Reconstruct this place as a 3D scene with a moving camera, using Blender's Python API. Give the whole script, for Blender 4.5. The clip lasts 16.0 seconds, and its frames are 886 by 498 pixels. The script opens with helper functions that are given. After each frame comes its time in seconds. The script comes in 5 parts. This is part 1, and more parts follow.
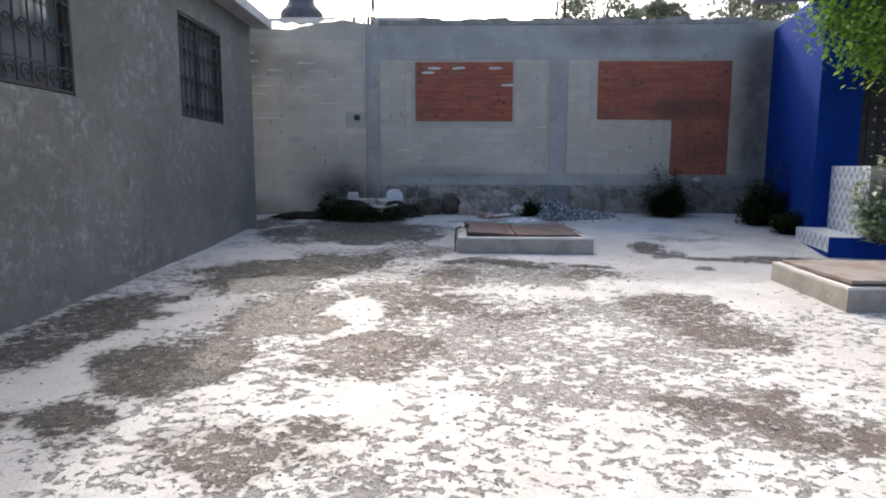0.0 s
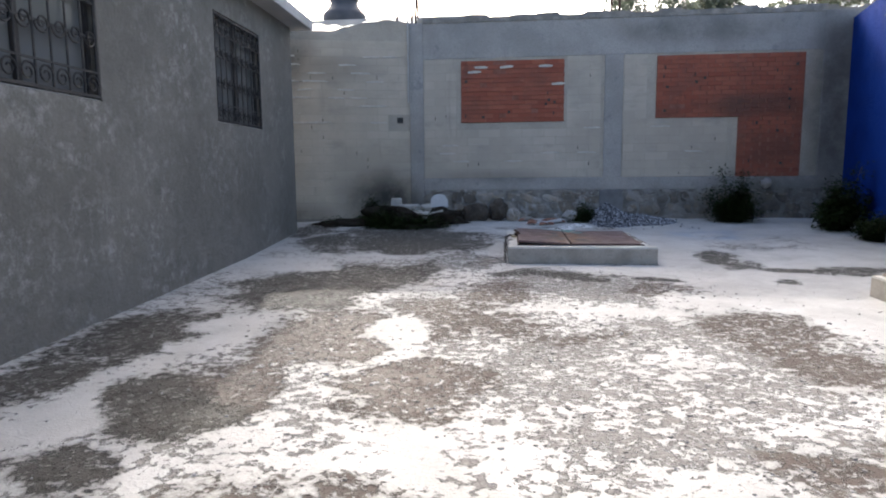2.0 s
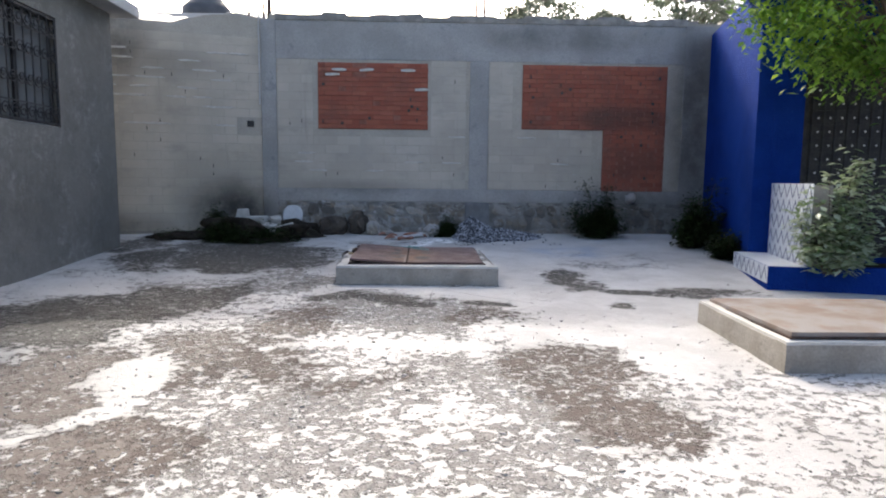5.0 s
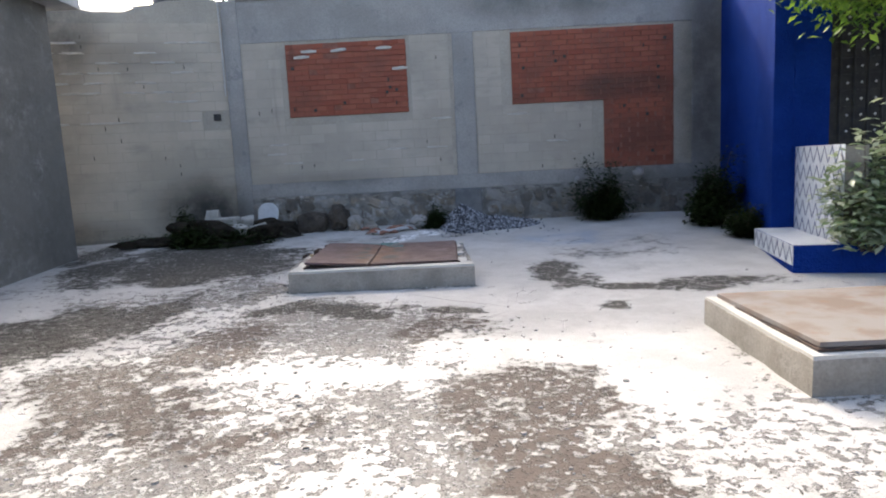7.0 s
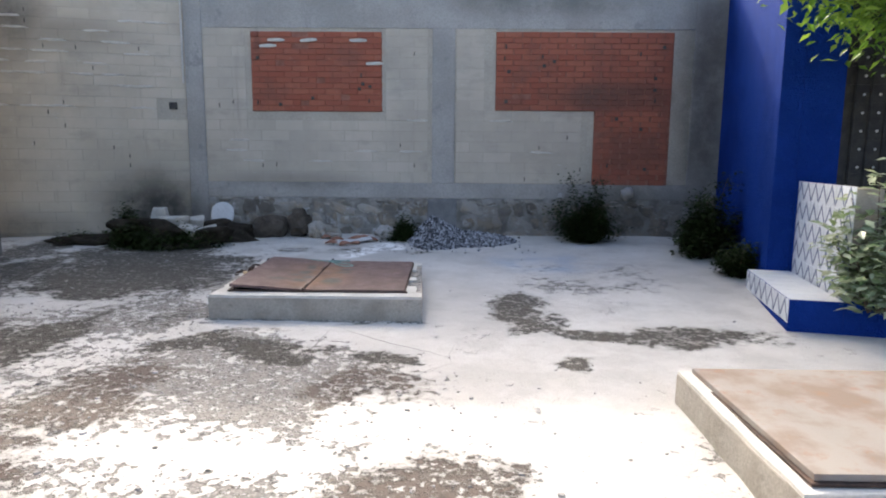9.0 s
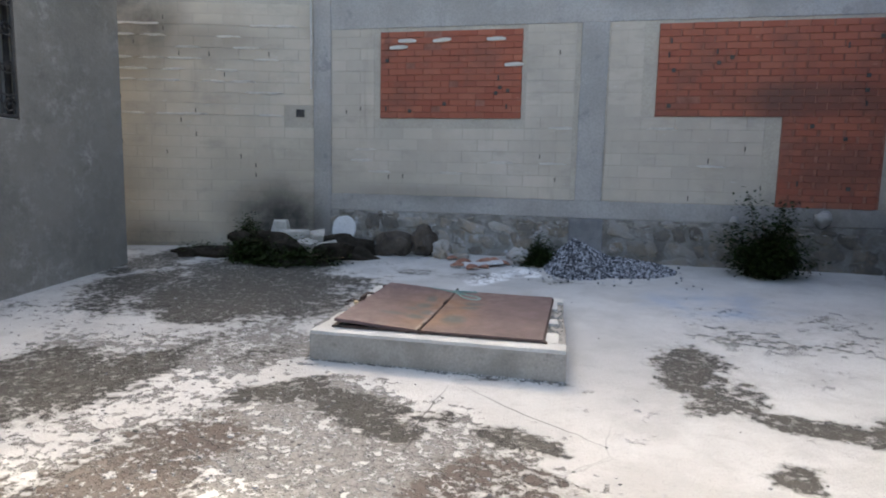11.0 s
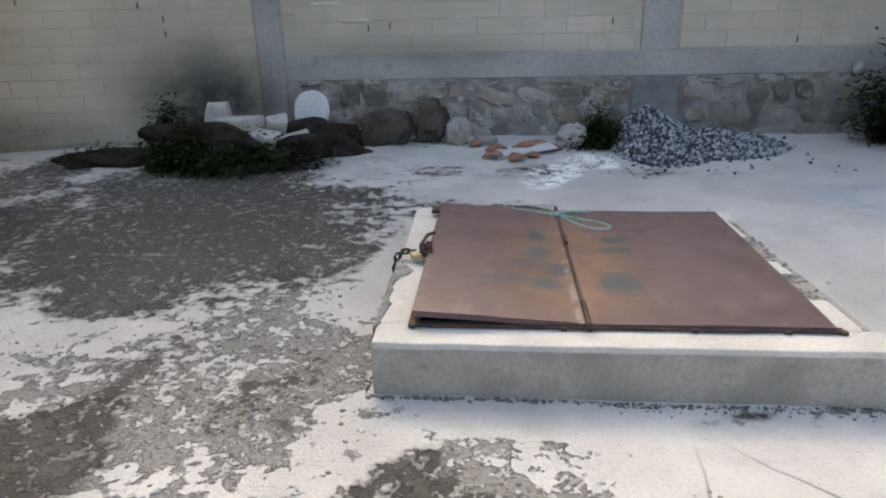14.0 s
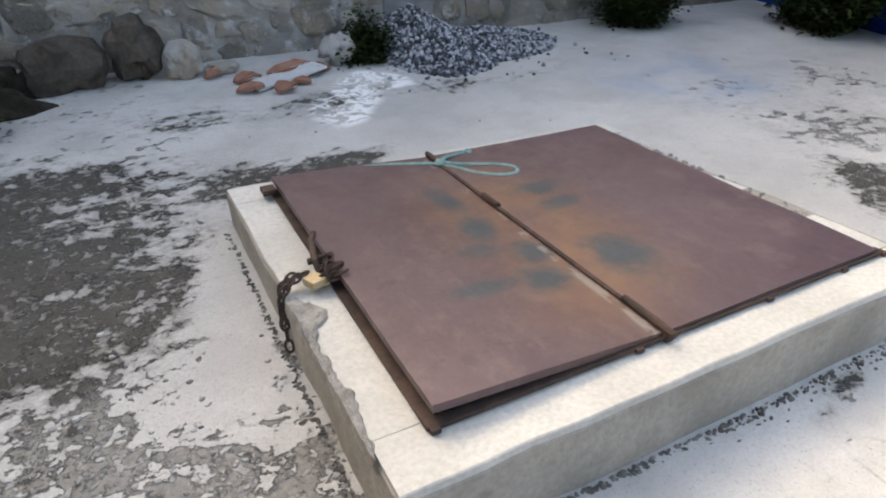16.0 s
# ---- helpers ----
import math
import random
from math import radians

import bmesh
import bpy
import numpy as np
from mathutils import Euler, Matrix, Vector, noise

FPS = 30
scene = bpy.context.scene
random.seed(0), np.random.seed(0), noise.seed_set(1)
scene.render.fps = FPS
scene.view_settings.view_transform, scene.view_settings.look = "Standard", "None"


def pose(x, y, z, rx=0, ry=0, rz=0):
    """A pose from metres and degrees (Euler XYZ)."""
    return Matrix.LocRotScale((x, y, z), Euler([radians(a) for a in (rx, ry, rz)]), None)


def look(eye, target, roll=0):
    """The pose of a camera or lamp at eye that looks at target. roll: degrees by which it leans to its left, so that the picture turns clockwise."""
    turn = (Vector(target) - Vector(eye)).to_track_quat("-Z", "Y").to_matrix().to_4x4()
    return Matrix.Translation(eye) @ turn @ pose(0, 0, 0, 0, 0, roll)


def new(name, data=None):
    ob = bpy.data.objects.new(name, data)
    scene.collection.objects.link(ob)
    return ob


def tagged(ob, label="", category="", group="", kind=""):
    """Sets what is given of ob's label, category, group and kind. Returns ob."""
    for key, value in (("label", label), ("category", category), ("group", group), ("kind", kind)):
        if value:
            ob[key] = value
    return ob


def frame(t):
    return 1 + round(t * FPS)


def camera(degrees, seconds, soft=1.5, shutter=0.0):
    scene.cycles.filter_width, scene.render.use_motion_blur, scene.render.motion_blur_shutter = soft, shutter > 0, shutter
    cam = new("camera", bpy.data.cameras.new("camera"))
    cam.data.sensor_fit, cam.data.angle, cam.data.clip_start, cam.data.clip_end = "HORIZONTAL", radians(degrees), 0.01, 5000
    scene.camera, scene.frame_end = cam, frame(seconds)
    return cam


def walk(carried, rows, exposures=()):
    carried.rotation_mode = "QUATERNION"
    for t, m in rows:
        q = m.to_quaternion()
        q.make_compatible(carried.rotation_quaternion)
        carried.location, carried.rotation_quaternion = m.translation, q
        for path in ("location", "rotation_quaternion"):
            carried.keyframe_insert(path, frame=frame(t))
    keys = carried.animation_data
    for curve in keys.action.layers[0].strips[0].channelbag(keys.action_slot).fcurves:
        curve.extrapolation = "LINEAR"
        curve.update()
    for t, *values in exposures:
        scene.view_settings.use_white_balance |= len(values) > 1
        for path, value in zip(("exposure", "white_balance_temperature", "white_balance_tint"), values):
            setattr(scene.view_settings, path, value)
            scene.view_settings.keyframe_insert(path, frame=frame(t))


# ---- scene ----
cam = camera(71.0, 16.0, soft=2.0)
METRES, EYE, TILT, LEAN, TURN = 8.91, 1.35, 0.0, 0.0, 1.8
ROWS = [
    (0.0, 0.0, 0.0, 0.0, 0.02, -7.52, -0.15),
    (0.5, -0.0072, 0.0098, 0.0003, 1.07, -7.37, -1.11),
    (1.0, -0.0147, 0.0238, 0.001, 0.36, -6.94, -0.0),
    (1.5, -0.0142, 0.0392, -0.0007, 0.92, -8.76, -0.03),
    (2.0, -0.0069, 0.0622, 0.0012, 4.02, -7.19, 0.5),
    (2.5, 0.0022, 0.0803, 0.0014, 1.3, -6.45, -0.43),
    (3.0, 0.0172, 0.1025, 0.0032, -2.88, -4.26, -1.03),
    (3.5, 0.0413, 0.1148, 0.0028, -3.84, -4.8, 0.63),
    (4.0, 0.0697, 0.1211, 0.0036, -1.89, -5.9, -2.58),
    (4.5, 0.0885, 0.1333, 0.0021, -3.3, -6.05, -1.4),
    (7.0, 0.1762, 0.2494, 0.0013, -1.3, -7.6, 2.89),
    (7.5, 0.1944, 0.2749, 0.0186, 0.5, -6.34, -1.51),
    (8.0, 0.2042, 0.2884, 0.0235, 1.64, -6.75, 0.97),
    (8.5, 0.2156, 0.3157, 0.0237, -2.62, -6.66, -2.29),
    (9.0, 0.227, 0.338, 0.0225, -0.99, -8.15, -0.47),
    (9.5, 0.2357, 0.3629, 0.025, 8.45, -6.23, 0.4),
    (12.0, 0.1716, 0.5295, 0.0235, 11.47, -10.52, -0.67),
    (12.5, 0.1466, 0.5671, 0.0203, 11.23, -12.97, 1.2),
    (13.0, 0.1171, 0.6019, 0.0195, 13.7, -13.88, -0.1),
    (13.5, 0.086, 0.6422, 0.0192, 5.06, -16.78, 0.45),
    (14.0, 0.0628, 0.6886, 0.0139, 2.82, -19.89, 1.26),
    (14.5, 0.0379, 0.7267, 0.008, -2.7, -22.42, -1.07),
    (15.0, 0.0161, 0.7615, 0.0088, -12.47, -24.03, -0.08),
    (15.5, 0.0024, 0.7963, 0.0076, -19.05, -26.25, 3.41),
    (16.0, -0.0101, 0.8201, 0.0034, -28.98, -28.7, 1.39),
]
walk(cam, [(t, pose(0, 0, EYE, TILT, LEAN, TURN) @ pose(METRES * x, METRES * y, METRES * z, 90 + pitch, roll, yaw)) for t, x, y, z, yaw, pitch, roll in ROWS],
     exposures=[(0.0, 1.74, 6600, 8), (3.5, 1.84, 6600, 8), (7.0, 2.0, 6850, 8), (9.0, 2.24, 7050, 8), (12.0, 2.3, 7550, 6), (14.5, 2.4, 7900, 6), (16.0, 2.58, 8100, 6)])

# ---- world, sun, exposure ----
SUN_FROM = Vector((-0.27, 1.0, 0.69)).normalized()
elev = math.asin(SUN_FROM.z)
world = bpy.data.worlds.new("sky")
scene.world = world
world.use_nodes = True
wn = world.node_tree
sky = wn.nodes.new("ShaderNodeTexSky")
sky.sky_type, sky.sun_disc = "NISHITA", False
sky.sun_elevation, sky.sun_rotation = elev, math.atan2(SUN_FROM.x, SUN_FROM.y)
sky.air_density, sky.dust_density, sky.ozone_density = 0.7, 5.0, 0.6
wn.links.new(sky.outputs[0], wn.nodes["Background"].inputs[0])
wn.nodes["Background"].inputs[1].default_value = 0.15
sun = new("sun", bpy.data.lights.new("sun", "SUN"))
sun.data.energy, sun.data.angle, sun.data.color = 0.75, radians(1.2), (1.0, 0.96, 0.91)
sun.matrix_world = look(SUN_FROM * 40, (0, 0, 0))

# ---- materials ----


class Shader:
    """A small builder of node materials in world metres."""

    def __init__(self, name):
        self.m = bpy.data.materials.new(name)
        self.m.use_nodes = True
        self.t = self.m.node_tree
        self.b = self.t.nodes["Principled BSDF"]
        self.pos = self.t.nodes.new("ShaderNodeNewGeometry").outputs["Position"]

    def link(self, a, b):
        self.t.links.new(a, b)

    def put(self, v, sock):
        if isinstance(v, (int, float)):
            sock.default_value = v
        elif isinstance(v, tuple):
            sock.default_value = (*v, 1.0) if len(v) == 3 else v
        else:
            self.link(v, sock)

    def noise(self, scale, detail=4.0, rough=0.6, stretch=None, warp=0.0):
        n = self.t.nodes.new("ShaderNodeTexNoise")
        n.inputs["Scale"].default_value, n.inputs["Detail"].default_value = scale, detail
        n.inputs["Roughness"].default_value, n.inputs["Distortion"].default_value = rough, warp
        src = self.pos
        if stretch:
            v = self.t.nodes.new("ShaderNodeVectorMath")
            v.operation = "MULTIPLY"
            self.link(src, v.inputs[0])
            v.inputs[1].default_value = stretch
            src = v.outputs[0]
        self.link(src, n.inputs["Vector"])
        return n.outputs[0]

    def cells(self, scale, feature="DISTANCE_TO_EDGE", warp=0.0):
        v = self.t.nodes.new("ShaderNodeTexVoronoi")
        v.feature = feature
        v.inputs["Scale"].default_value = scale
        src = self.pos
        if warp:
            n = self.t.nodes.new("ShaderNodeTexNoise")
            n.inputs["Scale"].default_value = scale * 0.9
            n.inputs["Detail"].default_value = 4.0
            self.link(self.pos, n.inputs["Vector"])
            a = self.t.nodes.new("ShaderNodeVectorMath")
            a.operation = "MULTIPLY_ADD"
            self.link(n.outputs[1], a.inputs[0])
            a.inputs[1].default_value = (warp, warp, warp)
            self.link(self.pos, a.inputs[2])
            src = a.outputs[0]
        self.link(src, v.inputs["Vector"])
        return v.outputs[0]

    def math(self, op, a, b=0.0):
        n = self.t.nodes.new("ShaderNodeMath")
        n.operation = op
        self.put(a, n.inputs[0])
        self.put(b, n.inputs[1])
        return n.outputs[0]

    def ramp(self, v, lo, hi, a=0.0, b=1.0):
        n = self.t.nodes.new("ShaderNodeMapRange")
        n.interpolation_type = "SMOOTHSTEP"
        self.put(v, n.inputs[0])
        for i, x in enumerate((lo, hi, a, b)):
            n.inputs[i + 1].default_value = x
        return n.outputs[0]

    def mix(self, f, a, b):
        n = self.t.nodes.new("ShaderNodeMix")
        n.data_type = "RGBA"
        self.put(f, n.inputs[0])
        self.put(a, n.inputs[6])
        self.put(b, n.inputs[7])
        return n.outputs[2]

    def attribute(self, name):
        n = self.t.nodes.new("ShaderNodeAttribute")
        n.attribute_name = name
        return n.outputs["Fac"]

    def chance(self):
        return self.t.nodes.new("ShaderNodeObjectInfo").outputs["Random"]

    def island(self):
        return self.t.nodes.new("ShaderNodeNewGeometry").outputs["Random Per Island"]

    def axis(self, i):
        n = self.t.nodes.new("ShaderNodeSeparateXYZ")
        self.link(self.pos, n.inputs[0])
        return n.outputs[i]

    def done(self, colour, rough=0.8, bump=None, strength=0.5, depth=0.01, metal=0.0, spec=0.5):
        self.put(colour, self.b.inputs["Base Color"])
        self.put(rough, self.b.inputs["Roughness"])
        self.put(metal, self.b.inputs["Metallic"])
        self.b.inputs["Specular IOR Level"].default_value = spec
        if bump is not None:
            n = self.t.nodes.new("ShaderNodeBump")
            n.inputs["Strength"].default_value, n.inputs["Distance"].default_value = strength, depth
            self.link(bump, n.inputs["Height"])
            self.link(n.outputs[0], self.b.inputs["Normal"])
        return self.m


def rough_surface(name, a, b, scale=3.0, grain=60.0, rough=0.85, depth=0.004, third=None, vary=0.0, spec=0.3, soot_shade=False):
    """Two colours in broad stains, a fine grain, and optionally a third colour in sparse blotches."""
    s = Shader(name)
    c = s.mix(s.ramp(s.noise(scale, 6), 0.35, 0.65), a, b)
    c = s.mix(s.ramp(s.noise(grain, 3), 0.3, 0.75, 0.0, 0.35), c, tuple(x * 0.55 for x in a))
    if third:
        c = s.mix(s.ramp(s.noise(scale * 2.3, 8, 0.7), 0.58, 0.68, 0.0, 0.8), c, third)
    if vary:
        c = s.mix(s.math("MULTIPLY", s.chance(), vary), c, tuple(min(1, x * 1.7 + 0.05) for x in b))
    if soot_shade:
        c = soot_shaded(s, c)
    return s.done(c, rough, s.math("ADD", s.noise(grain, 4), s.noise(scale * 5, 5)), 0.6, depth, 0.0, spec)


def ground_material():
    s = Shader("worn_concrete_slab")
    worn, brown, damp = s.attribute("worn"), s.attribute("brown"), s.attribute("damp")
    broad = s.noise(1.7, 10, 0.62, None, 0.4)
    medium = s.noise(6.0, 9, 0.68, (0.85, 1.15, 1), 0.6)
    crumb = s.noise(15, 8, 0.70, (0.95, 1.05, 1), 0.25)
    # smooth screed, pale, with faint clouds and sandy grain
    pale = s.mix(s.ramp(s.noise(0.9, 6, 0.65), 0.35, 0.7), (0.46, 0.453, 0.435), (0.575, 0.568, 0.548))
    pale = s.mix(s.ramp(s.noise(2.3, 7, 0.6), 0.44, 0.66, 0.0, 0.5), pale, (0.36, 0.352, 0.335))
    pale = s.mix(s.ramp(medium, 0.50, 0.72, 0.0, 0.35), pale, (0.33, 0.32, 0.30))
    pale = s.mix(s.ramp(s.noise(130, 2), 0.35, 0.8, 0.0, 0.28), pale, (0.28, 0.27, 0.25))
    # crumbling skin: grey grit between flakes of screed
    swing = s.math("ADD", s.math("MULTIPLY", s.math("SUBTRACT", crumb, 0.5), 2.4), s.math("ADD", s.math("MULTIPLY", s.math("SUBTRACT", medium, 0.5), 1.5), s.math("MULTIPLY", s.math("SUBTRACT", broad, 0.5), 0.8)))
    level = s.math("ADD", s.math("MULTIPLY", worn, 0.58), swing)
    grey = s.mix(s.ramp(s.noise(48, 4, 0.7), 0.35, 0.7), (0.145, 0.136, 0.124), (0.285, 0.271, 0.252))
    flaked = s.math("MULTIPLY", s.ramp(level, 0.38, 0.50), s.ramp(worn, 0.05, 0.35, 0.02, 1.0))
    c = s.mix(s.math("MULTIPLY", flaked, 0.88), pale, grey)
    # bare patches, brown where sandy, nearly black where damp
    patch = s.math("MAXIMUM", brown, damp)
    torn = s.math("ADD", patch, s.math("ADD", s.math("MULTIPLY", s.math("SUBTRACT", broad, 0.5), 1.2), s.math("MULTIPLY", swing, 0.85)))
    bare = s.ramp(torn, 0.46, 0.62)
    soft = s.ramp(torn, 0.08, 0.55, 0.0, 0.8)
    c = s.mix(s.math("MULTIPLY", soft, s.ramp(patch, 0.05, 0.4)), c, (0.22, 0.21, 0.19))
    dirt = s.mix(s.ramp(s.math("SUBTRACT", brown, damp), -0.25, 0.35), (0.060, 0.057, 0.050), (0.112, 0.090, 0.077))
    dirt = s.mix(s.ramp(s.noise(9, 7, 0.7), 0.46, 0.72, 0.0, 0.4), dirt, (0.13, 0.12, 0.108))
    dirt = s.mix(s.ramp(s.noise(60, 4, 0.7), 0.48, 0.75, 0.0, 0.4), dirt, (0.15, 0.14, 0.126))
    c = s.mix(s.math("MULTIPLY", bare, s.ramp(patch, 0.05, 0.35)), c, dirt)
    # flakes of screed left on the bare ground
    fleck = s.ramp(s.noise(19, 6, 0.66, (1.0, 1.0, 1), 0.3), 0.55, 0.585)
    few = s.ramp(s.noise(2.7, 4), 0.34, 0.56, 0.3, 1.0)
    c = s.mix(s.math("MULTIPLY", s.math("MULTIPLY", s.math("MAXIMUM", bare, flaked), fleck), s.math("MULTIPLY", few, s.ramp(damp, 0.2, 1.0, 1.0, 0.5))), c, s.mix(damp, pale, (0.36, 0.35, 0.33)))
    rim = s.math("MULTIPLY", s.math("MULTIPLY", s.ramp(worn, 0.15, 0.5), s.ramp(level, 0.36, 0.42)), s.ramp(level, 0.42, 0.52, 1.0, 0.0))
    c = s.mix(s.math("MULTIPLY", rim, s.ramp(s.noise(7, 4), 0.45, 0.62, 0.0, 0.75)), c, (0.085, 0.08, 0.07))
    grit = s.ramp(s.noise(85, 3, 0.7), 0.58, 0.68, 0.0, 0.3)
    c = s.mix(grit, c, (0.13, 0.125, 0.115))
    stones = s.cells(42, "F1")
    c = s.mix(s.math("MULTIPLY", s.math("MAXIMUM", flaked, bare), s.ramp(stones, 0.10, 0.2, 0.35, 0.0)), c, (0.42, 0.40, 0.38))
    # spilt lime
    c = s.mix(s.math("MULTIPLY", s.ramp(s.attribute("white"), 0.3, 0.7), s.ramp(s.noise(11, 6, 0.7, None, 1.0), 0.465, 0.52)), c, (0.84, 0.84, 0.83))
    # blue tint of spilt paint
    c = s.mix(s.math("MULTIPLY", s.attribute("blue"), s.ramp(s.noise(3, 5), 0.35, 0.7, 0.05, 0.42)), c, (0.16, 0.28, 0.46))
    # long cracks
    crack = s.cells(1.25, "DISTANCE_TO_EDGE", 0.30)
    c = s.mix(s.math("MULTIPLY", s.attribute("cracked"), s.ramp(crack, 0.003, 0.010, 0.85, 0.0)), c, (0.06, 0.055, 0.05))
    h = s.math("ADD", s.math("MULTIPLY", s.math("MAXIMUM", flaked, s.math("MULTIPLY", bare, 0.7)), -1.0), s.math("MULTIPLY", s.noise(60, 4), 0.35))
    h = s.math("ADD", h, s.math("MULTIPLY", s.math("MULTIPLY", flaked, s.ramp(stones, 0.05, 0.3, 1.0, 0.0)), 0.5))
    h = s.math("ADD", h, s.math("MULTIPLY", s.math("MULTIPLY", fleck, s.math("MAXIMUM", bare, flaked)), 0.4))
    return s.done(c, s.ramp(flaked, 0, 1, 0.66, 0.92), h, 0.9, 0.016, 0.0, 0.25)


# sooty and damp stains plus painted corner shade on the rear walls: centre x, z, half sizes, strength
SOOT_SHADE = [
    # the wall foot behind the bushes has corner shade put into its colour
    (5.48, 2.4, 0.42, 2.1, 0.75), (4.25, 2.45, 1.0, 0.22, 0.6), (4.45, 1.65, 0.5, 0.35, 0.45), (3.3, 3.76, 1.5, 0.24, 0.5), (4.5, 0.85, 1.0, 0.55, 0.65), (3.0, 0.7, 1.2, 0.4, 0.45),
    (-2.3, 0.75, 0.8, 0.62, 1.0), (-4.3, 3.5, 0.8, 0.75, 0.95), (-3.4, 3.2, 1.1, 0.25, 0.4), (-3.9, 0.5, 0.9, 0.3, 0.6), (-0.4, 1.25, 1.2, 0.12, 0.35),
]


def soot_shaded(s, c, tint=(0.055, 0.053, 0.048)):
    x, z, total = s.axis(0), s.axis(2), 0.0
    for cx, cz, rx, rz, force in SOOT_SHADE:
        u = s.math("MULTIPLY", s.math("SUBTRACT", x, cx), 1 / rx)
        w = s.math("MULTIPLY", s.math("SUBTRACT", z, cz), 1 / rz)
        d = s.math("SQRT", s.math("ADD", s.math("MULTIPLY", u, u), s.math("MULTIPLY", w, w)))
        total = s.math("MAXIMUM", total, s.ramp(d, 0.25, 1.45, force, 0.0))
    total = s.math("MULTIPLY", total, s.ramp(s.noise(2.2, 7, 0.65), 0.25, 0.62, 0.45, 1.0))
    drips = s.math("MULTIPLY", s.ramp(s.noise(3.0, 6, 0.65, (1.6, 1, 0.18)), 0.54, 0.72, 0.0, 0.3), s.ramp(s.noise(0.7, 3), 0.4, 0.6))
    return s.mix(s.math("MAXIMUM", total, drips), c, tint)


def plaster_material():
    s = Shader("rough_grey_render")
    c = s.mix(s.ramp(s.noise(0.8, 6), 0.35, 0.65), (0.152, 0.146, 0.130), (0.196, 0.186, 0.165))
    c = s.mix(s.math("MULTIPLY", s.ramp(s.noise(9, 8, 0.78), 0.46, 0.64), s.ramp(s.noise(1.3, 5, 0.65), 0.42, 0.66, 0.12, 0.9)), c, (0.33, 0.325, 0.305))
    c = s.mix(s.ramp(s.noise(3.1, 6, 0.7, (1, 1, 1)), 0.50, 0.72, 0, 0.55), c, (0.12, 0.116, 0.104))
    return s.done(c, 0.92, s.math("ADD", s.noise(28, 6, 0.7), s.math("MULTIPLY", s.noise(6, 4), 1.4)), 0.9, 0.014, 0, 0.2)


def block_material(name, tone):
    s = Shader(name)
    a, b = tuple(0.37 * x for x in tone), tuple(0.45 * x for x in tone)
    c = s.mix(s.ramp(s.noise(1.1, 6), 0.35, 0.68), a, b)
    c = s.mix(s.math("MULTIPLY", s.ramp(s.chance(), 0.6, 1.0), 0.35), c, tuple(0.49 * x for x in tone))
    c = s.mix(s.ramp(s.noise(2.2, 7, 0.7, (0.6, 1, 1.6)), 0.52, 0.72, 0, 0.4), c, (0.24, 0.225, 0.20))
    c = s.mix(s.ramp(s.noise(14, 5, 0.7, (0.5, 1, 1.5)), 0.62, 0.7, 0, 0.4), c, (0.52, 0.50, 0.46))
    return s.done(soot_shaded(s, c), 0.9, s.math("ADD", s.noise(70, 3), s.noise(14, 5)), 0.6, 0.006, 0, 0.2)


def brick_material():
    s = Shader("red_clay_brick")
    c = s.mix(s.chance(), (0.265, 0.082, 0.054), (0.335, 0.118, 0.076))
    c = s.mix(s.ramp(s.noise(1.9, 6, 0.65), 0.46, 0.66, 0, 0.7), c, (0.20, 0.085, 0.062))
    c = s.mix(s.ramp(s.noise(26, 6, 0.7, (0.5, 1, 1.6)), 0.62, 0.7, 0, 0.5), c, (0.52, 0.30, 0.21))
    return s.done(soot_shaded(s, c), 0.9, s.math("ADD", s.noise(60, 5), s.noise(18, 4)), 0.7, 0.006, 0, 0.2)


def stone_material():
    s = Shader("rubble_stone")
    c = s.mix(s.chance(), (0.11, 0.10, 0.088), (0.36, 0.345, 0.32))
    c = s.mix(s.ramp(s.noise(4, 7, 0.7), 0.42, 0.66, 0, 0.8), c, (0.31, 0.255, 0.195))
    c = s.mix(s.ramp(s.noise(9, 7, 0.75), 0.55, 0.7, 0, 0.7), c, (0.15, 0.145, 0.14))
    c = s.mix(s.ramp(s.noise(5.5, 7, 0.7), 0.53, 0.66, 0, 0.75), c, (0.44, 0.44, 0.44))
    return s.done(soot_shaded(s, c), 0.9, s.math("ADD", s.noise(22, 7, 0.7), s.noise(70, 3)), 0.9, 0.012, 0, 0.2)


# scuffs on the cover doors beside the seam: centre x, y, half sizes
SCUFFS = [(0.51, 8.69, 0.06, 0.04), (0.63, 8.63, 0.05, 0.06), (0.58, 8.48, 0.07, 0.05), (0.41, 8.50, 0.09, 0.03), (0.55, 8.81, 0.05, 0.07), (0.92, 9.0, 0.09, 0.05), (0.90, 8.87, 0.07, 0.04), (0.87, 8.49, 0.08, 0.10), (0.57, 9.06, 0.04, 0.10)]


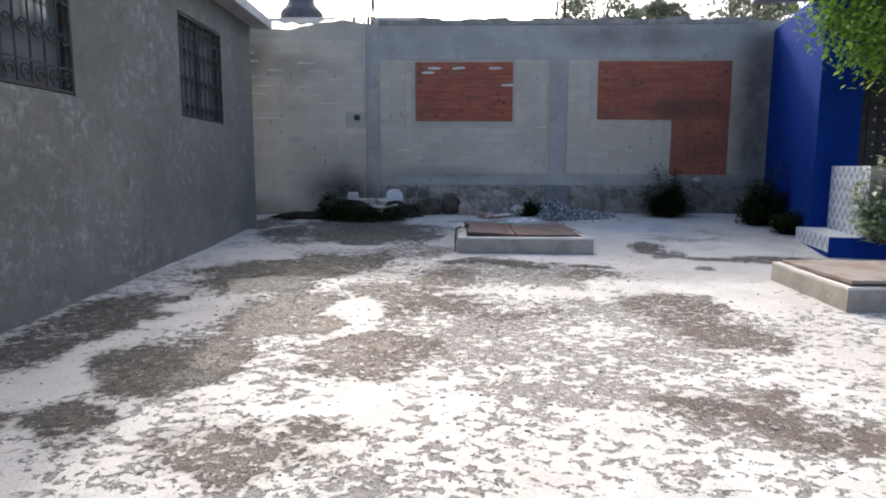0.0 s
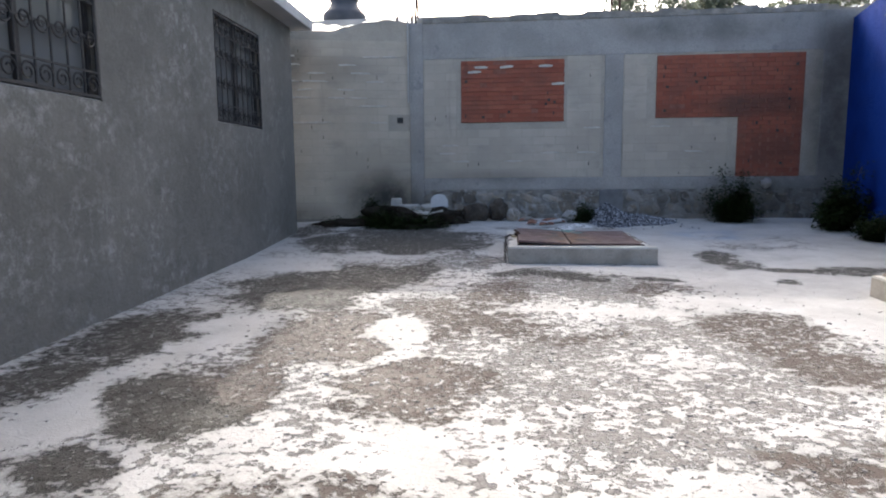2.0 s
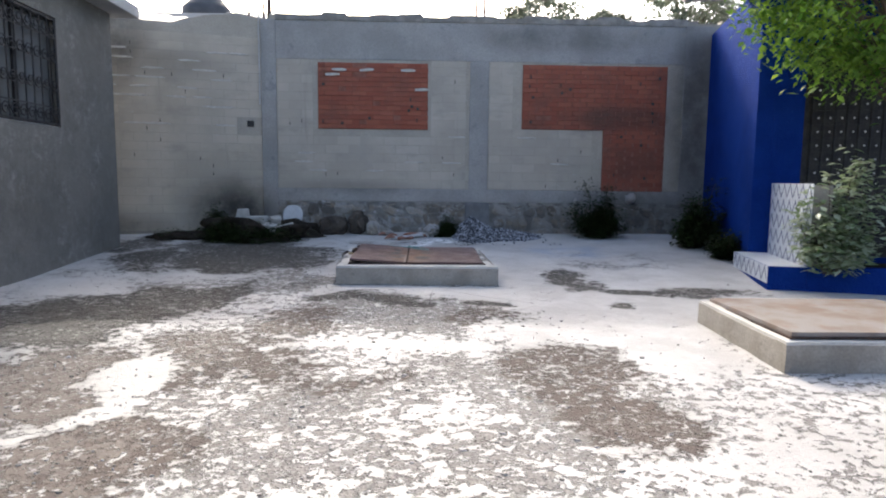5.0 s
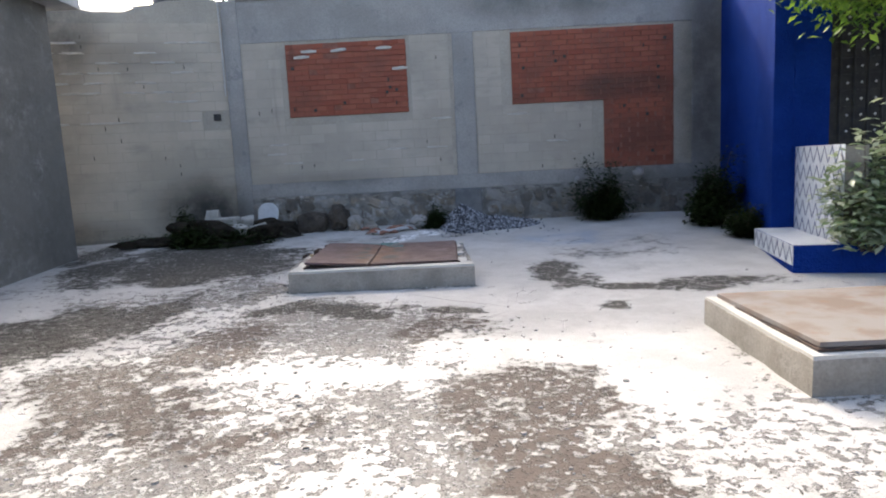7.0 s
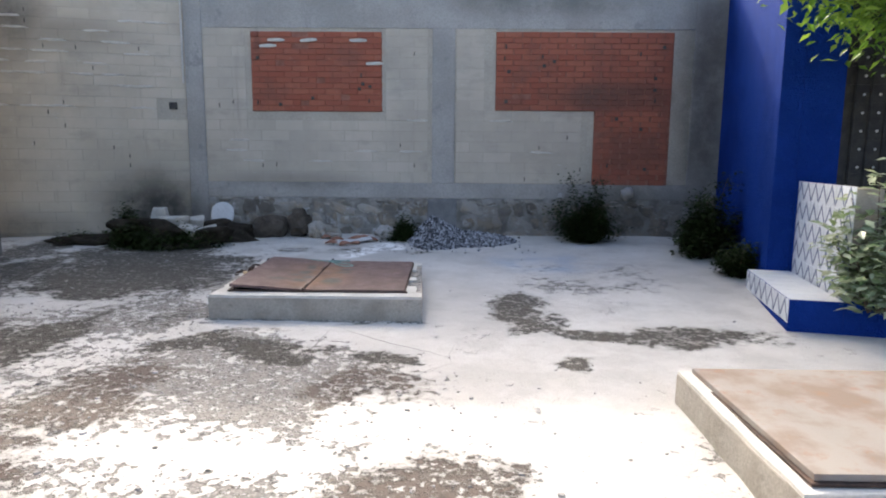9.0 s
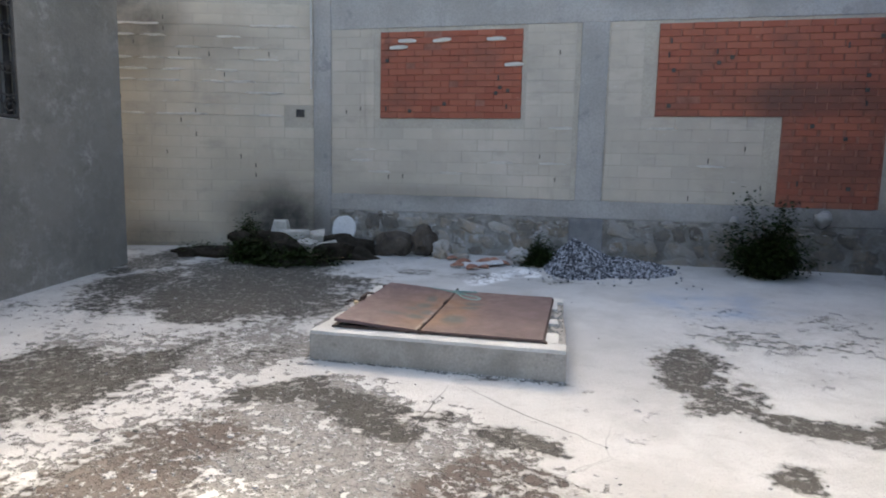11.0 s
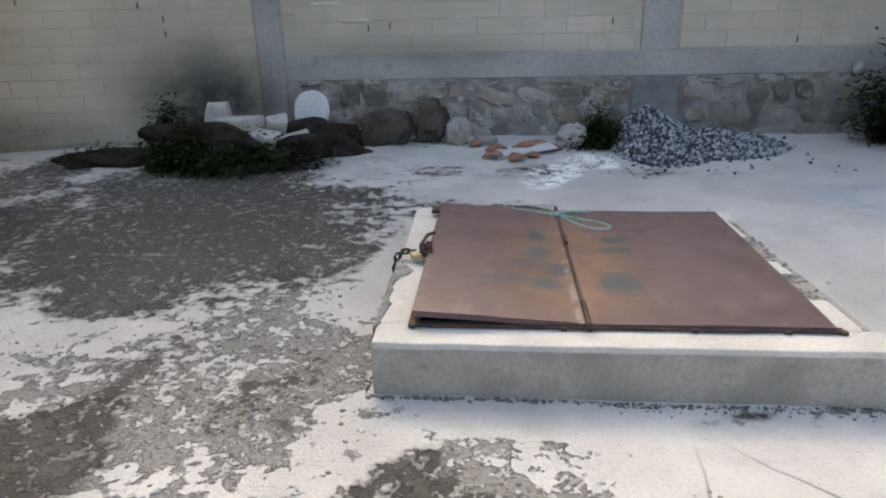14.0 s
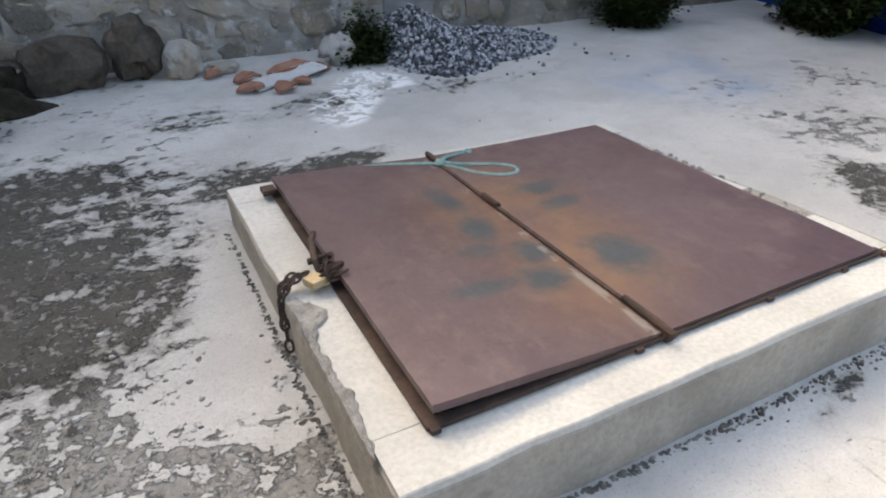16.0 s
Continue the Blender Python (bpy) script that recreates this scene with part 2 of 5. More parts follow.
def rust_plate_material():
    s = Shader("rust_brown_painted_steel")
    x, y = s.axis(0), s.axis(1)
    wob = s.math("MULTIPLY", s.math("SUBTRACT", s.noise(9, 6, 0.65), 0.5), 1.6)
    c = s.mix(s.ramp(s.noise(1.2, 5), 0.35, 0.65), (0.088, 0.056, 0.060), (0.120, 0.080, 0.084))
    c = s.mix(s.ramp(s.noise(6, 7, 0.72, (1.6, 1, 1)), 0.47, 0.70, 0, 0.7), c, (0.165, 0.116, 0.112))
    c = s.mix(s.ramp(s.noise(11, 7, 0.72, (1, 1.8, 1)), 0.56, 0.68, 0, 0.5), c, (0.062, 0.045, 0.046))
    # rust bloom round the seam, then blue grey scuffs in it
    near = s.ramp(s.math("ADD", s.math("ABSOLUTE", s.math("SUBTRACT", x, 0.72)), s.math("MULTIPLY", wob, 0.22)), 0.04, 0.42, 1.0, 0.0)
    middle = s.ramp(s.math("ABSOLUTE", s.math("SUBTRACT", y, 8.72)), 0.25, 0.65, 1.0, 0.15)
    c = s.mix(s.math("MULTIPLY", s.math("MULTIPLY", near, middle), s.ramp(s.noise(3.2, 5), 0.32, 0.6, 0.25, 0.95)), c, (0.205, 0.115, 0.068))
    total = 0.0
    for cx, cy, rx, ry in SCUFFS:
        u, w = s.math("MULTIPLY", s.math("SUBTRACT", x, cx), 1 / rx), s.math("MULTIPLY", s.math("SUBTRACT", y, cy), 1 / ry)
        d = s.math("ADD", s.math("SQRT", s.math("ADD", s.math("MULTIPLY", u, u), s.math("MULTIPLY", w, w))), s.math("MULTIPLY", wob, 2.0))
        total = s.math("MAXIMUM", total, s.ramp(d, 0.3, 1.7, 0.95, 0.0))
    c = s.mix(total, c, (0.052, 0.066, 0.072))
    c = s.mix(s.ramp(s.noise(45, 5, 0.7), 0.55, 0.75, 0, 0.22), c, (0.20, 0.12, 0.085))
    # pale drips of cement beside the seam
    drip = s.math("MULTIPLY", s.ramp(s.math("ABSOLUTE", s.math("SUBTRACT", x, 0.672)), 0.004, 0.022, 1.0, 0.0), s.ramp(s.noise(14, 5, 0.7, (1, 0.5, 1)), 0.47, 0.58, 0.0, 0.75))
    c = s.mix(drip, c, (0.30, 0.27, 0.235))
    c = s.mix(s.ramp(s.noise(26, 6, 0.75, (1, 3, 1), 0.8), 0.64, 0.70, 0, 0.4), c, (0.055, 0.04, 0.036))
    return s.done(c, s.ramp(s.noise(5, 6, 0.7), 0.3, 0.7, 0.34, 0.58), s.math("ADD", s.noise(60, 4), s.math("MULTIPLY", s.noise(4, 3), 2.0)), 0.3, 0.004, 0.25, 0.5)


def bare_rust_material():
    s = Shader("dusty_rusted_plate")
    c = s.mix(s.ramp(s.noise(2.4, 6, 0.6), 0.40, 0.62), (0.25, 0.228, 0.212), (0.19, 0.142, 0.115))
    c = s.mix(s.ramp(s.noise(9, 6, 0.7), 0.54, 0.70, 0, 0.6), c, (0.23, 0.125, 0.08))
    return s.done(c, 0.7, s.noise(50, 5), 0.4, 0.003, 0.1, 0.4)


def blue_material():
    s = Shader("blue_painted_render")
    c = s.mix(s.ramp(s.noise(1.2, 5), 0.35, 0.65), (0.005, 0.030, 0.19), (0.008, 0.042, 0.25))
    c = s.mix(s.ramp(s.noise(24, 5), 0.6, 0.75, 0, 0.4), c, (0.015, 0.075, 0.32))
    return s.done(c, 0.8, s.math("ADD", s.noise(20, 4, 0.6), s.noise(60, 2)), 1.0, 0.03, 0, 0.04)


def leaf_material(name, a, b, gloss=0.5):
    s = Shader(name)
    c = s.mix(s.island(), a, b)
    m = s.done(c, 0.45, None, spec=gloss)
    t = s.t.nodes.new("ShaderNodeBsdfTranslucent")
    s.link(c, t.inputs[0])
    x = s.t.nodes.new("ShaderNodeMixShader")
    x.inputs[0].default_value = 0.38
    s.link(s.b.outputs[0], x.inputs[1])
    s.link(t.outputs[0], x.inputs[2])
    s.link(x.outputs[0], s.t.nodes["Material Output"].inputs[0])
    return m


def glass_material():
    s = Shader("window_glass")
    # grey base puts the panes' pale reflections into the opaque glass colour
    s.done((0.13, 0.135, 0.135), 0.06, s.noise(3, 2), 0.12, 0.01, 0.0, 0.9)
    return s.m


GROUND = ground_material()
PLASTER = plaster_material()
BLOCK_GREY = block_material("grey_block", (1.05, 0.95, 0.81))
BLOCK_TAN = block_material("buff_block", (1.05, 0.94, 0.78))
MORTAR = rough_surface("cement_mortar", (0.36, 0.33, 0.28), (0.43, 0.395, 0.335), 1.5, 50, 0.92, 0.006, soot_shade=True)
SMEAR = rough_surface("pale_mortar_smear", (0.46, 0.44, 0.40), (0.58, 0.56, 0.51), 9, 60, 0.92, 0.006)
CAST = rough_surface("cast_concrete", (0.285, 0.277, 0.266), (0.365, 0.355, 0.342), 1.4, 45, 0.88, 0.006, (0.21, 0.21, 0.213), soot_shade=True)
CURB = rough_surface("curb_concrete", (0.275, 0.252, 0.22), (0.385, 0.355, 0.312), 3.5, 60, 0.85, 0.006, (0.22, 0.205, 0.18))
CURB_TOP = rough_surface("limewashed_screed", (0.50, 0.487, 0.445), (0.60, 0.585, 0.54), 3, 70, 0.8, 0.004, (0.47, 0.45, 0.40))
JOINT_DARK = rough_surface("crumbled_joint", (0.10, 0.095, 0.086), (0.27, 0.256, 0.235), 30, 90, 0.95, 0.01)
AGGREGATE = rough_surface("broken_aggregate", (0.25, 0.235, 0.21), (0.38, 0.36, 0.33), 20, 90, 0.95, 0.012)
BRICK = brick_material()
DAMP = rough_surface("damp_concrete", (0.15, 0.153, 0.158), (0.215, 0.218, 0.222), 5, 50, 0.85, 0.006)
JOINT = rough_surface("rubble_mortar", (0.17, 0.16, 0.145), (0.36, 0.352, 0.335), 5, 40, 0.95, 0.02, (0.46, 0.46, 0.455), soot_shade=True)
BRICK_BED = rough_surface("reddish_mortar", (0.21, 0.085, 0.06), (0.29, 0.135, 0.10), 6, 60, 0.92, 0.004)
STONE = stone_material()
ROCK = rough_surface("dark_rock", (0.038, 0.031, 0.025), (0.095, 0.080, 0.066), 5, 50, 0.9, 0.01)
RUBBLE = rough_surface("pale_rubble", (0.20, 0.19, 0.172), (0.32, 0.305, 0.28), 6, 60, 0.9, 0.006, (0.24, 0.22, 0.2))
BROKEN = rough_surface("broken_pale_block", (0.36, 0.35, 0.32), (0.50, 0.485, 0.45), 6, 60, 0.9, 0.006, (0.24, 0.22, 0.2))
WHITE_DISC = rough_surface("cast_white_stone", (0.52, 0.53, 0.54), (0.56, 0.57, 0.58), 8, 50, 0.9, 0.006, (0.40, 0.40, 0.40))
PLATE = rust_plate_material()
RUST_DARK = rough_surface("dark_rusted_iron", (0.036, 0.025, 0.021), (0.085, 0.052, 0.04), 12, 90, 0.75, 0.002)
DUSTY_PLATE = bare_rust_material()
BLUE = blue_material()
TILE = rough_surface("pale_glazed_tile", (0.60, 0.64, 0.68), (0.70, 0.73, 0.76), 5, 80, 0.35, 0.0005, None, 0.0, 0.5)
TILE_DARK = rough_surface("dark_blue_glaze", (0.07, 0.10, 0.19), (0.10, 0.14, 0.24), 6, 80, 0.35, 0.0005)
IRON = rough_surface("black_painted_iron", (0.022, 0.022, 0.024), (0.045, 0.042, 0.04), 9, 80, 0.6, 0.001)
GLASS = glass_material()
# near-black colour puts the shade of rooms, shaft and holes into their surfaces
SHADE_DARK = rough_surface("near_black_shade", (0.05, 0.047, 0.045), (0.07, 0.066, 0.06), 2, 40)
ORANGE = rough_surface("ochre_painted_wall", (0.42, 0.20, 0.07), (0.50, 0.25, 0.09), 2, 50)
SLAB = rough_surface("roof_slab_concrete", (0.42, 0.42, 0.41), (0.54, 0.53, 0.52), 2, 50, 0.88, 0.005)
SHEET = rough_surface("white_weathered_sheet", (0.74, 0.73, 0.70), (0.82, 0.81, 0.79), 3, 60, 0.6, 0.002)
TANK = rough_surface("dark_grey_plastic", (0.055, 0.06, 0.07), (0.085, 0.09, 0.10), 2, 60, 0.5, 0.001)
ROPE = rough_surface("faded_green_rope", (0.16, 0.27, 0.25), (0.25, 0.36, 0.33), 30, 150, 0.85, 0.002)
BRASS = rough_surface("worn_brass", (0.50, 0.36, 0.19), (0.64, 0.49, 0.29), 20, 120, 0.4, 0.0005)
CLAY = rough_surface("terracotta", (0.26, 0.125, 0.085), (0.34, 0.18, 0.13), 9, 80, 0.85, 0.002)
GRAVEL = Shader("crushed_grey_gravel")
GRAVEL = GRAVEL.done(GRAVEL.mix(GRAVEL.ramp(GRAVEL.island(), 0.25, 1.0), (0.035, 0.04, 0.05), (0.40, 0.415, 0.45)), 0.85, GRAVEL.noise(90, 3), 0.5, 0.003)
SOIL = rough_surface("damp_soil", (0.020, 0.017, 0.013), (0.045, 0.038, 0.030), 8, 50, 0.95, 0.03, spec=0.1)
BAG = rough_surface("white_plastic_sack", (0.30, 0.29, 0.28), (0.40, 0.39, 0.375), 5, 60, 0.5, 0.004)
BARK = rough_surface("bark", (0.10, 0.075, 0.055), (0.16, 0.125, 0.095), 8, 60, 0.95, 0.01)
LEAF = leaf_material("bright_leaf", (0.055, 0.145, 0.015), (0.22, 0.36, 0.05))
LEAF_PALE = leaf_material("pale_variegated_leaf", (0.16, 0.24, 0.09), (0.50, 0.54, 0.40))
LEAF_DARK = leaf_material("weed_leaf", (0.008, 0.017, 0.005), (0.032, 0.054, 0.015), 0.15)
# haze over the far trees is put into this paler leaf colour
LEAF_FAR_HAZE = leaf_material("hazed_far_leaf", (0.13, 0.155, 0.11), (0.20, 0.225, 0.17))

# ---- building helpers ----


def height(x, y):
    """The yard rises gently, more so towards the rear wall."""
    y = min(max(y, -6.0), 12.6)
    return 0.03 * y + max(0.0, y - 8.2) * 0.03


def part(name, bm, material, parent=None, label="", smooth=False):
    me = bpy.data.meshes.new(name)
    bm.to_mesh(me)
    bm.free()
    me.materials.append(material)
    if smooth:
        for p in me.polygons:
            p.use_smooth = True
    ob = new(name, me)
    ob.parent = parent
    if label:
        ob["label"] = label
    return ob


def box(lo, hi, bevel=0.0, bm=None, segments=2):
    bm = bm or bmesh.new()
    made = bmesh.ops.create_cube(bm, size=1.0)["verts"]
    for v in made:
        for i in range(3):
            v.co[i] = lo[i] + (v.co[i] + 0.5) * (hi[i] - lo[i])
    if bevel:
        edges = list({e for v in made for e in v.link_edges})
        bmesh.ops.bevel(bm, geom=edges, offset=bevel, segments=segments, affect="EDGES", profile=0.6)
    return bm


def rod(points, radius, bm=None, sides=8):
    """A round bar along a line of points."""
    bm = bm or bmesh.new()
    pts = [Vector(p) for p in points]
    rings = []
    for i, p in enumerate(pts):
        d = (pts[min(i + 1, len(pts) - 1)] - pts[max(i - 1, 0)]).normalized()
        side = d.cross(Vector((0.13, 0.31, 0.94))).normalized()
        up = side.cross(d)
        r = radius(i / (len(pts) - 1)) if callable(radius) else radius
        rings.append([bm.verts.new(p + r * (side * math.cos(a) + up * math.sin(a))) for a in [2 * math.pi * k / sides for k in range(sides)]])
    for a, b in zip(rings, rings[1:]):
        for k in range(sides):
            bm.faces.new((a[k], a[(k + 1) % sides], b[(k + 1) % sides], b[k]))
    bm.faces.new(rings[0][::-1])
    bm.faces.new(rings[-1])
    return bm


def lathe(profile, sides=32, bm=None):
    bm = bm or bmesh.new()
    rings = [[bm.verts.new((r * math.cos(2 * math.pi * k / sides), r * math.sin(2 * math.pi * k / sides), z)) for k in range(sides)] for r, z in profile]
    for a, b in zip(rings, rings[1:]):
        for k in range(sides):
            bm.faces.new((a[k], a[(k + 1) % sides], b[(k + 1) % sides], b[k]))
    bm.faces.new(rings[0][::-1])
    bm.faces.new(rings[-1])
    return bm


def lump(size, seed, rough=0.25, level=3, flat=0.0, facet=0.0):
    """An uneven stone of about the given size, its base at z = 0."""
    bm = bmesh.new()
    bmesh.ops.create_icosphere(bm, subdivisions=level, radius=0.5)
    off = Vector((seed * 3.7, seed * 1.3, seed * 7.1))
    for v in bm.verts:
        d = v.co.normalized()
        k = 1 + rough * noise.noise(d * 1.6 + off) * 1.6 + rough * 0.5 * noise.noise(d * 4.2 + off)
        c = v.co * k
        for i in range(3):
            lim = 0.40 + 0.05 * math.sin(seed + i)
            if facet and abs(c[i]) > lim:
                c[i] = math.copysign(lim + (abs(c[i]) - lim) * (1 - facet), c[i])
        v.co = Vector((c.x * size[0], c.y * size[1], c.z * size[2]))
    low = min(v.co.z for v in bm.verts)
    for v in bm.verts:
        v.co.z = max(v.co.z - low - flat * size[2], 0.0)
    return bm


def leaves(points, size, bm=None, seed=1, droop=0.4):
    """Folded pointed leaves at the given places."""
    bm = bm or bmesh.new()
    rnd = random.Random(seed)
    for p in points:
        s = size * rnd.uniform(0.65, 1.25)
        a = rnd.uniform(0, 2 * math.pi)
        d = Vector((math.cos(a), math.sin(a), rnd.uniform(-droop - 0.5, 0.5 - droop))).normalized()
        w = d.cross(Vector((rnd.uniform(-0.5, 0.5), rnd.uniform(-0.5, 0.5), 1))).normalized()
        n = w.cross(d)
        p = Vector(p)
        q = [p, p + d * s * 0.45 + w * s * 0.24 + n * s * 0.06, p + d * s - n * s * 0.06, p + d * s * 0.45 - w * s * 0.24 + n * s * 0.06, p + d * s * 0.5]
        v = [bm.verts.new(c) for c in q]
        bm.faces.new((v[0], v[1], v[2], v[4]))
        bm.faces.new((v[0], v[4], v[2], v[3]))
    return bm


def thing(name, label, category, place=(0, 0, 0), turn=0.0, group="", kind=""):
    ob = new(name)
    ob.empty_display_size = 0.1
    ob.matrix_world = pose(*place, 0, 0, turn)
    return tagged(ob, label, category, group, kind)


def shared(name, me, parent, m):
    ob = new(name, me)
    ob.parent = parent
    ob.matrix_local = m
    return ob


def mesh_of(name, bm, material):
    me = bpy.data.meshes.new(name)
    bm.to_mesh(me)
    bm.free()
    me.materials.append(material)
    return me


# ---- ground ----
# patches: centre, half sizes, turn in degrees, strength
DAMP_PATCHES = [
    (-2.15, 6.45, 0.72, 0.72, 0, 0.95), (-2.8, 4.9, 0.6, 0.6, 0, 0.85), (-2.0, 3.62, 0.38, 0.38, 0, 0.85), (-2.03, 2.82, 0.27, 0.21, 0, 0.8),
    (-3.0, 4.0, 0.25, 0.35, 0, 0.9), (-1.5, 7.15, 0.6, 0.55, 0, 0.85), (-1.4, 9.55, 0.9, 0.9, 0, 1.05), (-2.7, 9.65, 0.5, 0.45, 0, 0.85), (-3.3, 10.6, 0.4, 0.6, 0, 0.75),
    (-1.9, 10.5, 0.8, 0.5, 0, 0.85), (0.3, 10.0, 0.42, 0.16, 0, 0.7), (-0.9, 8.75, 0.4, 0.75, 0, 0.5), (-2.3, 8.9, 0.6, 0.4, 0, 0.6), (-0.45, 8.2, 0.3, 0.3, 0, 0.45),
]
DAMP_SMALL = [
    (2.53, 8.5, 0.15, 0.42, 0, 0.66), (2.64, 8.05, 0.18, 0.33, 0, 0.6), (3.75, 7.68, 0.6, 0.22, 0, 0.62), (3.01, 7.75, 0.22, 0.14, 0, 0.95), (2.70, 7.1, 0.18, 0.16, 0, 0.85),
    (0.65, 7.26, 0.36, 0.20, 0, 0.85), (-0.1, 7.4, 0.22, 0.17, 0, 0.85), (0.27, 7.36, 0.2, 0.2, 0, 0.75), (1.5, 7.1, 0.22, 0.12, 0, 0.8), (-1.0, 7.77, 0.19, 0.14, 0, 1.1),
    (-1.16, 7.03, 0.28, 0.22, 0, 0.7), (0.12, 7.61, 0.16, 0.09, 0, 0.75), (1.3, 7.95, 0.35, 0.03, -3, 0.6), (-0.12, 8.45, 0.035, 0.4, 0, 0.6), (0.8, 10.9, 1.4, 0.2, 0, 0.3), (3.3, 9.6, 0.9, 0.6, 0, 0.22),
]
BROWN = [
    (-1.47, 5.0, 0.42, 0.68, 0, 0.95), (-0.61, 4.12, 0.36, 0.46, 0, 0.95), (-1.63, 3.93, 0.22, 0.33, 0, 0.7), (-0.99, 2.65, 0.44, 0.28, 0, 0.65), (-0.24, 5.23, 0.40, 0.38, 0, 0.75),
    (-0.15, 6.5, 0.33, 0.45, 0, 0.75), (1.9, 5.3, 0.42, 0.46, 0, 0.8), (1.96, 4.47, 0.3, 0.3, 0, 0.65), (-0.21, 5.81, 0.26, 0.16, 0, 0.85), (0.59, 5.18, 0.28, 0.2, 0, 0.65),
    (1.4, 6.57, 0.3, 0.36, 0, 0.6), (-0.1, 6.82, 0.25, 0.16, 0, 0.65), (1.55, 3.1, 0.46, 0.4, 0, 0.6), (-0.75, 5.75, 0.4, 0.4, 0, 0.6),
]
CRUMBLED = [
    (0.06, 4.68, 0.9, 1.1, 0, 0.85), (1.8, 5.1, 0.69, 0.7, 0, 0.9), (1.5, 3.1, 0.56, 0.55, 0, 0.9), (0.76, 3.48, 0.48, 0.45, 0, 0.85), (0.6, 6.72, 0.95, 0.6, -4, 1.0),
    (-0.4, 2.4, 0.46, 0.2, 0, 0.8), (0.83, 5.1, 0.8, 0.5, 0, 0.85), (1.06, 4.1, 0.7, 0.45, 0, 0.8), (0.35, 7.28, 0.62, 0.36, 0, 1.0), (-0.5, 8.3, 0.5, 0.62, 0, 1.05),
    (-1.25, 8.0, 0.7, 0.7, 0, 0.7), (-2.2, 8.6, 0.7, 0.6, 0, 0.6),
]
CLEAN = [
    (-2.3, 4.89, 0.22, 0.42, 0, 1), (-2.49, 3.51, 0.22, 0.36, 0, 1), (2.4, 6.15, 0.8, 0.3, 0, 1), (-0.56, 3.31, 0.17, 0.28, 0, 0.8), (-2.82, 7.84, 0.6, 0.4, 0, 1),
    (-0.86, 5.1, 0.16, 0.5, 0, 0.8), (2.6, 5.8, 0.35, 0.55, 0, 1), (0.75, 5.78, 0.85, 0.09, 0, 1), (1.32, 7.72, 0.5, 0.15, 0, 0.9), (-1.7, 8.45, 0.45, 0.25, 0, 0.7), (-0.27, 9.08, 0.15, 0.34, 0, 1.0), (-0.22, 7.9, 0.2, 0.2, 0, 0.7),
]


def blot(rows, x, y):
    best = 0.0
    for cx, cy, rx, ry, turn, force in rows:
        dx, dy = x - cx, y - cy
        if abs(dx) > 3.5 or abs(dy) > 3.5:
            continue
        c, s = math.cos(radians(turn)), math.sin(radians(turn))
        u, w = (dx * c + dy * s) / rx, (dy * c - dx * s) / ry
        best = max(best, force * max(0.0, min(1.0, 1.75 - 1.1 * math.sqrt(u * u + w * w))))
    return best


def yard_wear(x, y):
    """The older part of the slab is worn all over; the newer screed round the cisterns is not."""
    if not (-3.6 < x < 6 and -2 < y < 12):
        return 0.0
    fresh = min(1.0, max(0.0, (y - 6.6 + 0.35 * (x - 1.2)) / 0.8)) if x > -0.2 else min(1.0, max(0.0, (y - 8.0) / 1.0)) * 0.5
    return 1.0 - fresh


def ground():
    xs = sorted({round(-3.6 + 0.06 * i, 3) for i in range(156)} | {-400.0, -150.0, -50.0, -20.0, -9.0, -5.0, 7.0, 9.0, 20.0, 50.0, 150.0, 400.0})
    ys = sorted({round(-0.6 + 0.06 * i, 3) for i in range(216)} | {-400.0, -150.0, -50.0, -20.0, -8.0, -4.0, -2.0, -1.2, 14.0, 18.0, 30.0, 60.0, 150.0, 400.0})
    verts, data = [], []
    for y in ys:
        for x in xs:
            near = -4 < x < 6 and -1 < y < 12.6
            n = noise.noise(Vector((x * 0.7, y * 0.7, 3))) if near else 0
            fine = noise.noise(Vector((x * 4, y * 4, 9))) if near else 0
            verts.append((x, y, height(x, y) + 0.012 * n + 0.004 * fine))
            wx, wy = x + 0.28 * noise.noise(Vector((x * 1.6, y * 1.6, 0))) + 0.1 * fine, y + 0.28 * noise.noise(Vector((x * 1.6, y * 1.6, 5))) + 0.1 * fine
            keep = 1 - blot(CLEAN, wx, wy)
            data.append((keep * max(0.50 * yard_wear(x, y), blot(CRUMBLED, wx, wy)), keep * blot(BROWN, wx, wy), blot([(0.82, 10.72, 0.30, 0.30, 0, 1), (1.02, 11.08, 0.28, 0.15, 0, 1)], wx, wy),
                         blot([(3.0, 10.2, 0.5, 0.5, 0, 1)], wx, wy), blot([(1.25, 7.25, 0.5, 0.4, 0, 1)], x, y), keep * max(blot(DAMP_PATCHES, wx, wy), blot(DAMP_SMALL, wx, wy))))
    w = len(xs)
    faces = [(j * w + i, j * w + i + 1, (j + 1) * w + i + 1, (j + 1) * w + i) for j in range(len(ys) - 1) for i in range(w - 1)]
    me = bpy.data.meshes.new("ground")
    me.from_pydata(verts, [], faces)
    for k, name in enumerate(("worn", "brown", "white", "blue", "cracked", "damp")):
        me.attributes.new(name, "FLOAT", "POINT").data.foreach_set("value", [d[k] for d in data])
    me.materials.append(GROUND)
    for p in me.polygons:
        p.use_smooth = True
    tagged(new("ground", me), "pale concrete yard slab, flaked and stained in dark patches", "ground", kind="structure")


ground()

# ---- rear wall ----
YB = 12.07
RED = [((-0.91, 0.93), (2.22, 3.31)), ((2.53, 5.0), (2.25, 3.32)), ((3.93, 5.0), (1.21, 2.25))]


